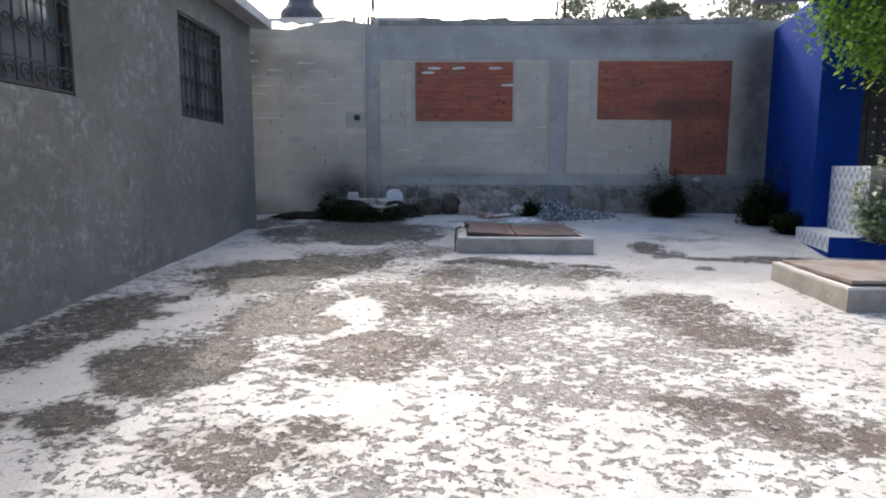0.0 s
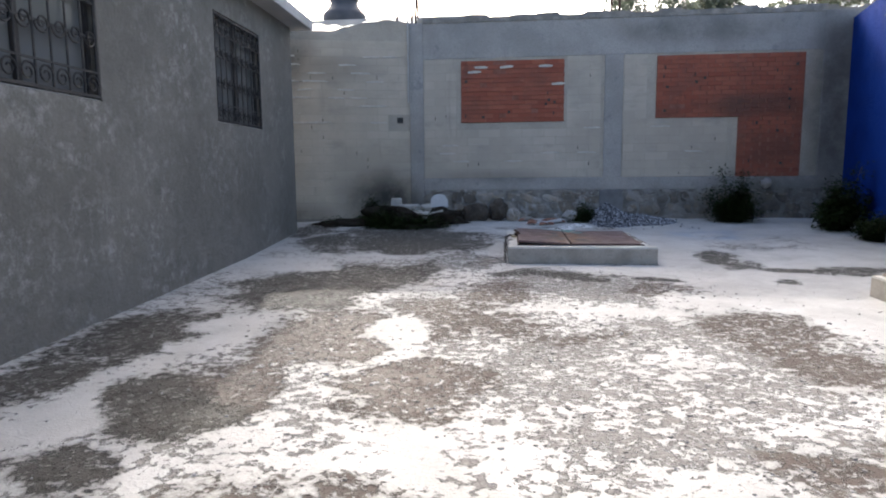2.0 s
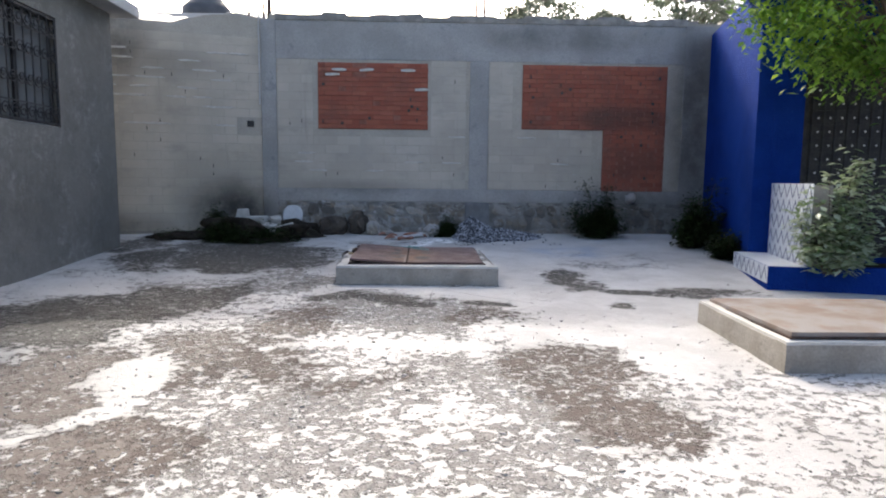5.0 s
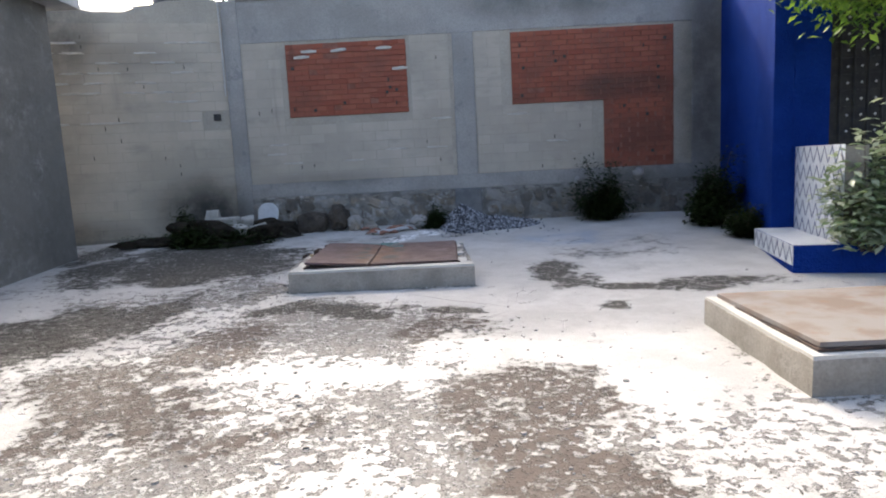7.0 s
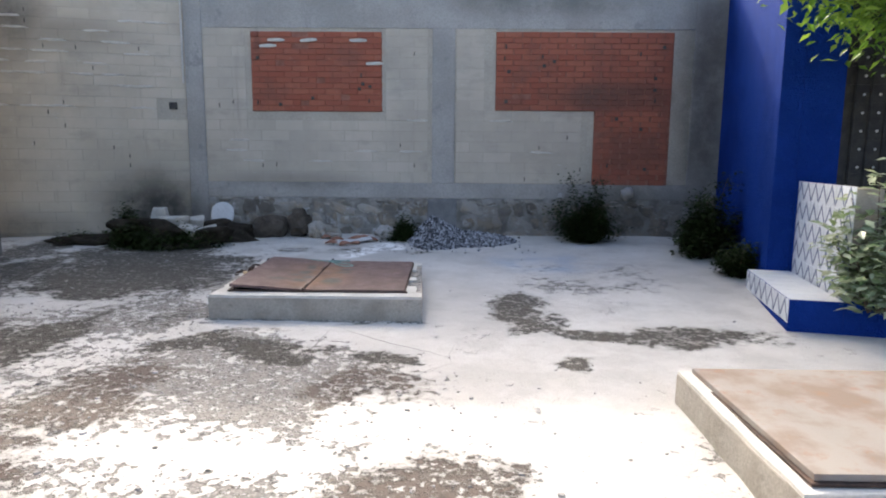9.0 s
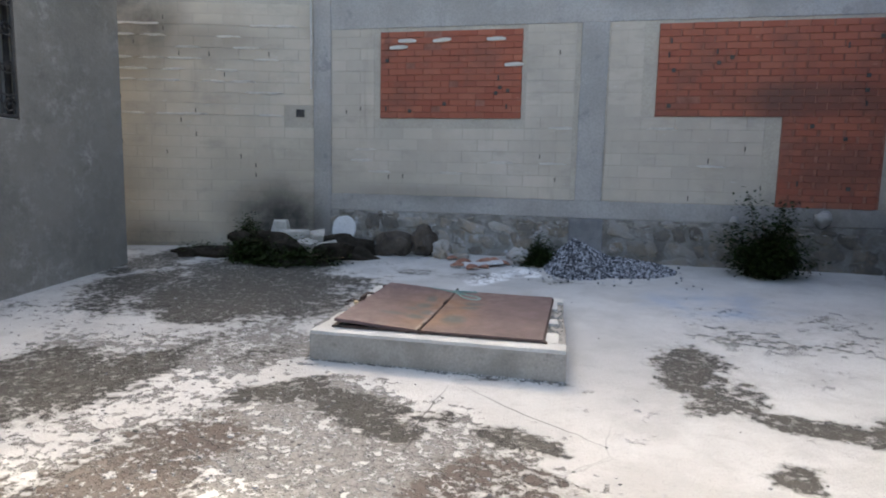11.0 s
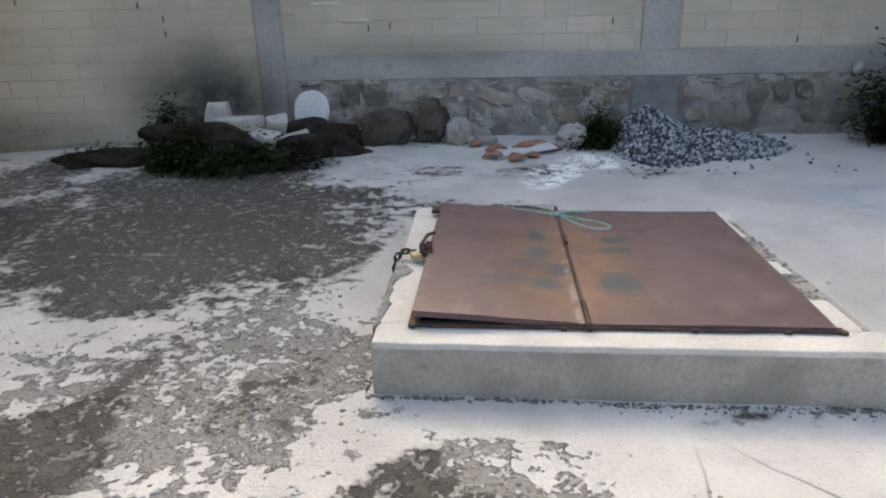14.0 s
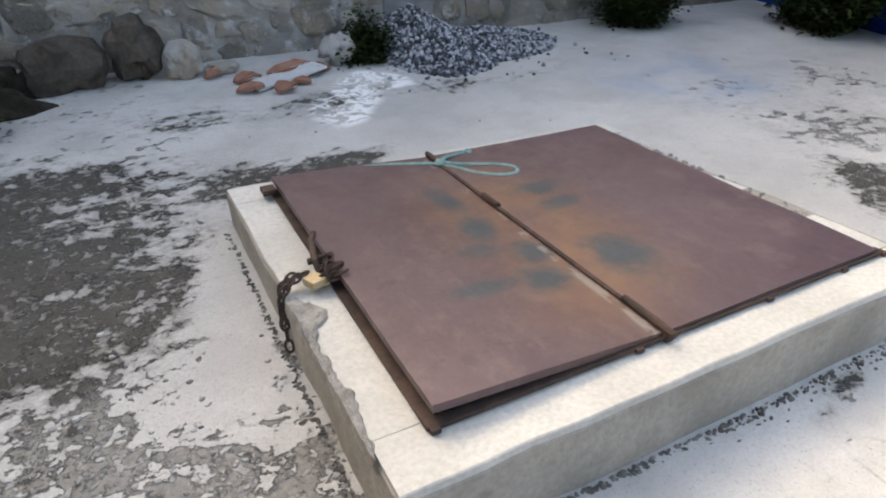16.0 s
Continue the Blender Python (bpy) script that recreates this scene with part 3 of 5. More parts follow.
def ragged_top(lo, hi, y0, y1, z0, top, step=0.05):
    """A wall whose top edge follows top(x)."""
    bm = bmesh.new()
    n = int((hi - lo) / step)
    rows = []
    for i in range(n + 1):
        x = lo + (hi - lo) * i / n
        rows.append([bm.verts.new(p) for p in ((x, y0, z0), (x, y0, top(x)), (x, y1, top(x) + 0.01), (x, y1, z0))])
    for a, b in zip(rows, rows[1:]):
        for k in range(4):
            bm.faces.new((a[k], b[k], b[(k + 1) % 4], a[(k + 1) % 4]))
    bm.faces.new(rows[0])
    bm.faces.new(rows[-1][::-1])
    bmesh.ops.recalc_face_normals(bm, faces=bm.faces)
    return bm


def wall_top(x):
    k = math.floor(x / 0.42)
    return 4.07 + 0.028 * math.sin(k * 2.3) + 0.02 * noise.noise(Vector((x * 3, 1, 0))) + 0.012 * noise.noise(Vector((x * 11, 4, 0)))


wall_rear = part("wall_rear", ragged_top(-1.7, 5.95, YB, YB + 0.16, 0.2, wall_top), MORTAR)
tagged(wall_rear, "grey concrete block wall with two openings bricked up in red", "wall", kind="structure")
part("tie_beam", box((-1.6, YB - 0.011, 3.36), (5.9, YB + 0.1, 3.98), 0.008), CAST, wall_rear, "smooth cast concrete tie beam")
part("foot_beam", box((-1.6, YB - 0.016, 1.0), (5.9, YB + 0.1, 1.22), 0.012), CAST, wall_rear, "cast concrete foot beam")
for x0, x1, top in ((-1.85, -1.6, 4.0), (1.64, 1.96, 3.36), (5.28, 5.75, 4.0)):
    part("column", box((x0, YB - 0.021, 1.215 if x0 > 0 else 0.45), (x1, YB + 0.12, top), 0.012), CAST, wall_rear, "cast concrete column")
part("column_foot", box((1.58, YB - 0.05, 0.40), (2.0, YB + 0.05, 1.0), 0.02), DAMP, wall_rear)
part("stone_bed", box((-1.6, YB - 0.026, 0.2), (5.9, YB + 0.05, 0.998)), JOINT, wall_rear, "mortar smeared between the stones")
part("coping", ragged_top(-1.6, 5.3, YB - 0.02, YB + 0.17, 3.985, lambda x: wall_top(x) + 0.02), RUBBLE, wall_rear, "ragged course of broken brick on the wall")

# the wall beside it, of buff blocks, meets it at a slight angle
wall_side = thing("wall_block_side", "buff concrete block wall with a sagging stained top", "wall", (-1.85, 12.07, 0), 14.0, kind="structure")


def sag(x):
    return 3.92 + 0.12 * math.sin((x + 0.1) * 2.4 + 2.2) + 0.05 * noise.noise(Vector((x * 4, 2, 0))) - 0.02 * x


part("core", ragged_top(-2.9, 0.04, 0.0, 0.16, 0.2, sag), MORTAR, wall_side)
part("conduit", rod([(-0.03, -0.045, 4.6), (-0.025, -0.045, 3.2), (-0.03, -0.04, 2.6)], 0.012), SLAB, wall_side, "thin grey conduit")
# solid black block puts the socket hole's shade on the wall face
part("socket_shade_block", box((-0.24, -0.012, 2.23), (-0.13, 0.03, 2.33), 0.004), IRON, wall_side, "black block drawn for the shaded open box in the wall")

# ---- red brick fillings ----


def filling(name, spans, label):
    ob = thing(name, label, "bricked window", (0, YB, 0), kind="structure")
    for (a, b), (c, d) in spans:
        part("bed", box((a, -0.012, c), (b, 0.06, d)), BRICK_BED, ob)
    return ob


filling_small = filling("window_filling_1", RED[:1], "window opening bricked up with red clay bricks")
filling_large = filling("window_filling_2", RED[1:], "window and doorway bricked up with red clay bricks")

# ---- house with barred windows ----
house = thing("house_left", "single storey house in rough grey cement render", "house", (-3.36, 4.28, 0), 1.3)
WIN = [(-0.45, 1.18), (3.36, 4.78)]
Z0, Z1 = 1.95, 3.22
ends = [-9.0] + [u for w in WIN for u in w] + [6.15]
for a, b in zip(ends[0::2], ends[1::2]):
    part("wall", box((-0.2, a, -0.4), (0, b, 3.62)), PLASTER, house)
for a, b in WIN:
    part("wall_below", box((-0.2, a, -0.4), (0.0, b, Z0)), PLASTER, house)
    part("wall_above", box((-0.2, a, Z1), (0.0, b, 3.62)), PLASTER, house)
part("end_wall", box((-5.5, 5.95, -0.4), (-0.2, 6.15, 3.62)), PLASTER, house)
part("rear_wall", box((-5.7, -9.0, -0.4), (-5.5, 6.15, 3.62)), PLASTER, house)
part("front_wall", box((-5.5, -9.0, -0.4), (-0.2, -8.8, 3.62)), PLASTER, house)
part("room_lining", box((-3.0, -8.0, 0.2), (-2.9, 5.9, 3.6)), SHADE_DARK, house)
part("roof", box((-5.8, -9.2, 3.62), (0.30, 6.40, 3.78), 0.012), SLAB, house, "flat concrete roof slab with overhanging edge")


def barred_window(a, b):
    w = new("window")
    w.parent = house
    w["label"] = "steel window behind a black wrought iron grille"
    f = bmesh.new()
    for lo, hi in (((-0.12, a, Z0), (-0.07, a + 0.05, Z1)), ((-0.12, b - 0.05, Z0), (-0.07, b, Z1)), ((-0.12, a, Z0), (-0.07, b, Z0 + 0.05)), ((-0.12, a, Z1 - 0.05), (-0.07, b, Z1))):
        box(lo, hi, 0.004, f)
    part("frame", f, IRON, w)
    mid = (a + b) / 2
    part("mullion", box((-0.125, mid - 0.03, Z0), (-0.065, mid + 0.03, Z1), 0.004), IRON, w)
    for lo, hi in ((a + 0.05, mid - 0.03), (mid + 0.03, b - 0.05)):
        part("pane", box((-0.10, lo, Z0 + 0.05), (-0.094, hi, Z1 - 0.05)), GLASS, w)
    for z in (Z0 + 0.03, Z1 - 0.03):
        part("grille_rail", box((-0.02, a + 0.01, z - 0.012), (0.0, b - 0.01, z + 0.012)), IRON, w)
    n = 9
    for i in range(n + 1):
        u = a + 0.02 + (b - a - 0.04) * i / n
        part("grille_bar", rod([(-0.01, u, Z0 + 0.01), (-0.01, u, Z1 - 0.01)], 0.009 if i not in (0, n) else 0.016, sides=6), IRON, w)
    for k in range(4):
        z = Z0 + 0.22 + k * 0.27
        part("grille_crossbar", box((-0.018, a + 0.02, z - 0.008), (-0.004, b - 0.02, z + 0.008)), IRON, w)
    for i in range(n):
        u = a + 0.02 + (b - a - 0.04) * (i + 0.5) / n
        for z, s in ((Z0 + 0.12, 1), (Z0 + 0.48, -1), (Z0 + 0.80, 1), (Z1 - 0.16, -1)):
            pts = []
            for q in range(22):
                th = q * 0.42
                r = 0.078 - 0.0028 * q
                pts.append((0.0, u + r * math.cos(th) * s, z + r * math.sin(th) * s))
            part("scroll", rod(pts, 0.008, sides=5), IRON, w)
    part("sill", box((-0.07, a - 0.0, Z0 - 0.0), (-0.02, b, Z0 + 0.012), 0.003), SLAB, w)


for a, b in WIN:
    barred_window(a, b)

# ---- blue house ----
blue = thing("house_blue", "blue painted house corner with textured render and flat roof", "house", (5.06, 9.2, 0), -13.0)
part("wall_side", box((0, 0, -0.2), (0.2, 2.95, 3.86), 0.01), BLUE, blue, "textured blue wall")
part("wall_front", box((0.2, 0.0, -0.2), (0.55, 0.2, 3.86), 0.01), BLUE, blue)
part("lintel", box((0.55, 0.0, 3.1), (2.3, 0.2, 3.86)), BLUE, blue)
part("wall_ochre", box((2.3, 0.0, -0.2), (6.5, 0.2, 3.86)), ORANGE, blue, "ochre painted wall")
part("room_back", box((0.2, 2.4, -0.2), (6.5, 2.55, 3.86)), SHADE_DARK, blue)
part("room_side", box((6.3, 0.2, -0.2), (6.5, 2.4, 3.86)), SHADE_DARK, blue)
part("room_floor", box((0.2, 0.2, 0.2), (6.3, 2.4, 0.6)), SHADE_DARK, blue)
part("roof", box((-0.82, -0.75, 3.86), (6.7, 0.85, 4.0), 0.015), SLAB, blue, "overhanging concrete roof slab")
gate = tagged(new("gate_lattice"), "dark iron lattice gate in the blue house doorway", "gate")
gate.matrix_world = blue.matrix_world.copy()
g = bmesh.new()
for lo, hi in (((0.56, 0.1, 0.6), (0.62, 0.15, 3.1)), ((2.23, 0.1, 0.6), (2.29, 0.15, 3.1)), ((0.62, 0.1, 3.04), (2.23, 0.15, 3.1)), ((0.62, 0.1, 0.6), (2.23, 0.15, 0.66))):
    box(lo, hi, 0.004, g)
part("gate_frame", g, IRON, gate)
for i in range(12):
    part("gate_bar", rod([(0.68 + 0.135 * i, 0.125, 0.63), (0.68 + 0.135 * i, 0.125, 3.07)], 0.012, sides=6), IRON, gate)
for i in range(14):
    part("gate_rail", box((0.62, 0.117, 0.76 + 0.17 * i), (2.23, 0.133, 0.775 + 0.17 * i)), IRON, gate)
# added black sheet stands for the porch's shade behind the lattice
part("gate_shade_sheet", box((0.62, 0.135, 0.66), (2.23, 0.14, 3.04)), IRON, gate)
# pale lumps added for the light dots seen through the dark lattice
light_dot = mesh_of("light_dot", lump((0.03, 0.02, 0.03), 1, 0.0, 1), SLAB)
for i in range(11):
    for j in range(8):
        shared("light_dot", light_dot, gate, pose(0.7475 + 0.135 * i, 0.105, 1.5 + 0.17 * j))

# tiled step and wall beside the doorway
step = tagged(new("tiled_step"), "low step faced with pale tiles in dark zigzags", "step")
step.matrix_world = blue.matrix_world.copy()
part("body", box((-0.165, -1.40, 0.05), (0.22, 0.02, 0.49), 0.004), BLUE, step, "blue painted end of the step")
tiled = tagged(new("tiled_wall"), "low wall faced with pale zigzag patterned tiles", "low wall")
tiled.matrix_world = blue.matrix_world.copy()
part("body", box((0.235, -1.38, 0.4), (0.42, -0.01, 1.36), 0.004), MORTAR, tiled)


def zigzag_tile(size):
    """A square tile in the plane y, z, with a raised dark chevron."""
    bm = box((-0.006, 0.003, 0.003), (0.0, size[0] - 0.003, size[1] - 0.003), 0.0015, None, 1)
    return bm


def chevron(size):
    bm = bmesh.new()
    w, h = size
    t = 0.028
    for a, b in (((0.01, 0.02), (w / 2, h - 0.03)), ((w / 2, h - 0.03), (w - 0.01, 0.02))):
        p = [(-0.0085, a[0], a[1]), (-0.0085, b[0], b[1]), (-0.0085, b[0], b[1] + t), (-0.0085, a[0], a[1] + t)]
        q = [(-0.004, y, z) for _, y, z in p]
        v = [bm.verts.new(c) for c in p + q]
        for f in ((0, 1, 2, 3), (7, 6, 5, 4), (0, 4, 5, 1), (1, 5, 6, 2), (2, 6, 7, 3), (3, 7, 4, 0)):
            bm.faces.new([v[i] for i in f])
    bmesh.ops.recalc_face_normals(bm, faces=bm.faces)
    return bm


tile_me, chev_me = mesh_of("tile", zigzag_tile((0.2, 0.19)), TILE), mesh_of("zigzag", chevron((0.2, 0.19)), TILE_DARK)
tread_me = mesh_of("tile", zigzag_tile((0.2, 0.385)), TILE)
for i in range(7):
    y = -1.4 + 0.2 * i
    t = shared("tile", tile_me, step, pose(-0.165, y, 0.30))
    shared("zigzag", chev_me, t, pose(0, 0, 0))
    shared("tile", tread_me, step, pose(-0.168, y, 0.49, 0, 90, 0))
    if i < 7:
        for j in range(5):
            t = shared("tile", tile_me, tiled, pose(0.235, y + 0.02, 0.45 + 0.185 * j))
            shared("zigzag", chev_me, t, pose(0, 0, 0))
planter = tagged(new("planter"), "dark blue painted low masonry planter with soil", "planter")
planter.matrix_world = blue.matrix_world.copy()
part("front", box((0.224, -1.40, 0.0), (3.2, -1.28, 0.50), 0.006), BLUE, planter)
part("soil", box((0.43, -1.28, 0.0), (3.2, -0.3, 0.44), 0.02), SOIL, planter)
part("rear", box((0.43, -0.3, 0.0), (3.2, -0.2, 0.5), 0.006), BLUE, planter)

# ---- neighbouring roof, tank, bars ----
neighbour = thing("neighbour_building", "low grey block building behind the yard wall", "building", (-5.0, 15.3, 0))
part("wall", box((-4, 0.0, 0), (4.0, 5.0, 4.72)), MORTAR, neighbour)
part("roof", box((-4.1, -0.1, 4.72), (4.1, 5.1, 4.86), 0.01), SLAB, neighbour)
tank = thing("water_tank", "dark grey plastic rooftop water tank with domed shoulder", "water tank", (-4.04, 16.0, 4.86))
part("body", lathe([(0.50, 0.0), (0.53, 0.03), (0.53, 0.26), (0.51, 0.30), (0.45, 0.36), (0.38, 0.44), (0.335, 0.52), (0.325, 0.60)], 40), TANK, tank, "", True)
part("lid", lathe([(0.34, 0.60), (0.36, 0.62), (0.36, 0.68), (0.32, 0.70), (0.27, 0.71), (0.26, 0.76), (0.10, 0.78)], 36), TANK, tank, "", True)
sheet = bmesh.new()
rows = []
for i in range(61):
    x = -4.4 + 2.6 * i / 60
    z = 4.02 + 0.07 * math.sin(x * 2.6 + 1.0) + 0.018 * math.sin(x * 19)
    rows.append([sheet.verts.new((x, YB + 0.15 + 0.55 * k, z + 0.17 * k + 0.012 * math.sin(x * 7 + k) - 0.02 * (k == 0))) for k in range(3)])
for a, b in zip(rows, rows[1:]):
    for k in range(2):
        sheet.faces.new((a[k], a[k + 1], b[k + 1], b[k]))
bmesh.ops.solidify(sheet, geom=list(sheet.faces), thickness=0.012)
tagged(part("roof_sheet", sheet, SHEET, None, "", True), "white weathered corrugated sheet laid over the block wall top", "roofing sheet")


def rebar(x, y, z, length, lean, seed):
    rnd = random.Random(seed)
    pts = [(x + lean * k / 6 + rnd.uniform(-0.004, 0.004), y + rnd.uniform(-0.004, 0.004), z + length * k / 6) for k in range(7)]
    tagged(part("steel_bar", rod(pts, 0.021, sides=6), RUST_DARK), "rusty reinforcing bar sticking up out of concrete", "steel bar", "bare reinforcing bars")


for k, (x, y, z, n, lean) in enumerate([(-1.80, YB + 0.03, 3.95, 1.4, 0.03), (-1.68, YB + 0.02, 3.95, 1.5, -0.03), (-1.74, YB + 0.12, 3.95, 1.2, 0.0), (-2.12, 12.4, 3.9, 1.3, 0.0),
                                       (1.74, YB + 0.06, 4.0, 1.3, 0.01), (1.87, YB + 0.05, 4.0, 1.4, 0.0)]):
    rebar(x, y, z, n, lean, k)
for k, (u, v) in enumerate([(6.0, -0.15), (5.75, -0.15), (6.0, -0.40), (5.75, -0.4), (3.9, -0.15), (3.7, -0.15), (3.9, -0.4), (3.7, -0.4)]):
    p = house.matrix_world @ Vector((v, u, 3.78))
    rebar(p.x, p.y, 3.76, 0.62 if k < 4 else 0.9, 0.0, 20 + k)

# ---- covered cistern in the middle ----


def curb(name, lo, hi, rim, z0, tilt, label, chips=(), skew=0.0):
    """A low concrete kerb round an opening; its top climbs with the yard."""
    ob = thing(name, label, "cistern kerb", (lo[0], lo[1], 0))
    w, d = hi[0] - lo[0], hi[1] - lo[1]

    def slope(bm, seed):
        for v in bm.verts:
            v.co.z += tilt * v.co.y
            back = v.co.y / d
            v.co.y += skew * back * (0.5 - v.co.x / w)
            v.co.x -= skew * back * max(v.co.x / w, 0.3)
            j = Vector((v.co.x * 5 + seed, v.co.y * 5, v.co.z * 5))
            v.co += Vector((noise.noise(j), noise.noise(j + Vector((9, 0, 0))), 0.5 * noise.noise(j + Vector((0, 9, 0))))) * 0.010
        return bm

    def bar(a, b, c, e, za, zb, bevel):
        bm = bmesh.new()
        n = max(2, int(max(b - a, e - c) / 0.06))
        along_x = (b - a) > (e - c)
        prof = [(0, za), (0, zb - bevel), (bevel, zb), (1 - bevel, zb), (1, zb - bevel), (1, za)]
        rings = []
        for i in range(n + 1):
            ring = []
            for k, (s, z) in enumerate(prof):
                width = (e - c) if along_x else (b - a)
                off = s if s <= 0.5 and s in (0, bevel) else (width if s == 1 else width - bevel)
                x, y = (a + (b - a) * i / n, c + off) if along_x else (a + off, c + (e - c) * i / n)
                ring.append(bm.verts.new((x, y, z)))
            rings.append(ring)
        for p, q in zip(rings, rings[1:]):
            for k in range(6):
                bm.faces.new((p[k], q[k], q[(k + 1) % 6], p[(k + 1) % 6]))
        bm.faces.new(rings[0])
        bm.faces.new(rings[-1][::-1])
        bmesh.ops.recalc_face_normals(bm, faces=bm.faces)
        return bm

    top = z0 - 0.018
    for nm, a, b, c, e in (("kerb_front", 0, w, 0, rim), ("kerb_back", 0, w, d - rim, d), ("kerb_side", 0, rim, rim, d - rim), ("kerb_side", w - rim, w, rim, d - rim)):
        part(nm, slope(bar(a, b, c, e, -0.05, top, 0.008), 1), CURB, ob)
    in_ = 0.004
    for nm, a, b, c, e in (("screed_front", in_, w - in_, in_, rim), ("screed_back", in_, w - in_, d - rim, d - in_), ("screed_side", in_, rim, rim, d - rim), ("screed_side", w - rim, w - in_, rim, d - rim)):
        if nm == "screed_side" and a > rim and chips:
            for y0, y1 in chips:
                part("screed_remnant", slope(bar(a, b - 0.05, y0, y1, top - 0.01, z0, 0.003), 1), CURB_TOP, ob, "remnant of pale screed")
            part("broken_edge", slope(rubble_strip(a, b, c, e, top), 2), AGGREGATE, ob, "broken edge showing aggregate")
        else:
            part(nm, slope(bar(a, b, c, e, top - 0.01, z0, 0.003), 1), CURB_TOP, ob, "pale limewashed screed")
    part("shaft_floor", box((rim * 0.5, rim * 0.5, 0.1), (w - rim * 0.5, d - rim * 0.5, 0.2)), SHADE_DARK, ob)
    return ob


def rubble_strip(a, b, c, e, z):
    bm = bmesh.new()
    rnd = random.Random(5)
    for i in range(260):
        x, y, s = rnd.uniform(a, b - 0.01), rnd.uniform(c, e), rnd.uniform(0.008, 0.022)
        m = Matrix.Translation((x, y, z)) @ Euler((rnd.random() * 6, rnd.random() * 6, 0)).to_matrix().to_4x4() @ Matrix.Diagonal((s, s, s * 0.6, 1))
        bmesh.ops.create_icosphere(bm, subdivisions=1, radius=0.6, matrix=m)
    return bm


HX, HY, HT, TILTED = -0.06, 8.03, 0.442, 0.025
cistern = curb("cistern_kerb", (HX, HY), (1.70, 9.55), 0.15, HT, TILTED, "low pale concrete kerb round a covered cistern", ((0.152, 0.40), (0.66, 0.80), (1.12, 1.368)), 0.08)
# chipped place by the lock
chip = bmesh.new()
rows = []
for i in range(72):
    y = 0.10 + 0.62 * i / 71
    reach = 0.028 + 0.02 * noise.noise(Vector((y * 9, 1, 0))) + 0.012 * noise.noise(Vector((y * 31, 5, 0))) + 0.07 * max(0.0, 1 - abs(y - 0.63) / 0.10)
    reach *= min(1.0, (y - 0.08) / 0.08)
    line = []
    for k in range(9):
        q = k / 8
        bump = 0.006 * noise.noise(Vector((y * 60, q * 5, 3))) + 0.004 * noise.noise(Vector((y * 140, q * 12, 7)))
        line.append(chip.verts.new((-0.009 - 0.02 * y + reach * q, y, HT + TILTED * y + (bump + 0.007 if 0 < k < 8 else -0.03 if k == 0 else 0.0))))
    rows.append(line)
for a, b in zip(rows, rows[1:]):
    for k in range(8):
        chip.faces.new((a[k], a[k + 1], b[k + 1], b[k]))
part("chipped_edge", chip, AGGREGATE, cistern, "chipped kerb edge with bare aggregate")

# crumbled joint between kerb and slab
joint = bmesh.new()
rnd = random.Random(8)
for i in range(800):
    u, size = rnd.random(), rnd.uniform(0.003, 0.009)
    if i % 5 < 3:
        x, y = 1.78 * u - 0.02, -0.012 - abs(rnd.gauss(0, 0.010 + 0.012 * (0.45 < u)))
    else:
        x, y = -0.02 - 0.03 * u - abs(rnd.gauss(0, 0.007)), 1.5 * u
    z = height(0, HY + y) + 0.012 * noise.noise(Vector(((x + HX) * 0.7, (y + HY) * 0.7, 3)))
    bmesh.ops.create_icosphere(joint, subdivisions=1, radius=size, matrix=Matrix.Translation((x, y, z)) @ Euler((u * 40, u * 70, 0)).to_matrix().to_4x4() @ Matrix.Diagonal((1.3, 0.9, 0.6, 1)))
tagged(part("broken_joint", joint, JOINT_DARK, cistern, "dark crumbled joint at the kerb foot"), kind="stuff")

doors = thing("cistern_cover", "two rust brown steel plate doors chained over the cistern", "hatch cover", (0, 8.11, HT + 0.006))


def leaf_plate(x0, x1, lift, name):
    """A folded steel sheet with turned-down edges, a little bowed."""
    bm = bmesh.new()
    nx, ny = 10, 16
    y0, y1 = 0.045, 1.375
    grid = []
    for j in range(ny + 1):
        for i in range(nx + 1):
            s, r = i / nx, j / ny
            x = x0 + (x1 - x0) * s
            y = y0 + (y1 - 0.03 * x - y0) * r
            z = 0.020 + TILTED * y + lift * (1 - s) * (1 - 0.15 * r) + 0.004 * noise.noise(Vector((x * 3, y * 3, 2)))
            grid.append(bm.verts.new((x, y, z)))
    w = nx + 1
    for j in range(ny):
        for i in range(nx):
            bm.faces.new((grid[j * w + i], grid[j * w + i + 1], grid[(j + 1) * w + i + 1], grid[(j + 1) * w + i]))
    edge = [grid[i] for i in range(w)] + [grid[j * w + nx] for j in range(1, ny + 1)] + [grid[ny * w + i] for i in range(nx - 1, -1, -1)] + [grid[j * w] for j in range(ny - 1, 0, -1)]
    low = [bm.verts.new(v.co - Vector((0, 0, 0.022))) for v in edge]
    for k in range(len(edge)):
        q = (k + 1) % len(edge)
        bm.faces.new((edge[k], low[k], low[q], edge[q]))
    ob = part(name, bm, PLATE, doors)
    return ob


leaf_plate(0.072, 0.69, 0.042, "door_leaf")
leaf_plate(0.703, 1.535, 0.0, "door_leaf")
fr = bmesh.new()
for lo, hi in (((0.06, 0.035, 0.0), (1.56, 0.065, 0.012)), ((0.055, 0.04, 0.0), (0.095, 1.37, 0.010)), ((1.53, 0.04, 0.0), (1.548, 1.31, 0.010)), ((0.06, 1.32, 0.0), (1.54, 1.345, 0.010))):
    box(lo, hi, 0.003, fr)
for v in fr.verts:
    v.co.z += TILTED * v.co.y
part("frame", fr, RUST_DARK, doors, "rusted angle iron frame")
seam = bmesh.new()
box((0.690, 0.03, 0.012), (0.704, 1.36, 0.028), 0.002, seam)
for v in seam.verts:
    v.co.z += TILTED * v.co.y
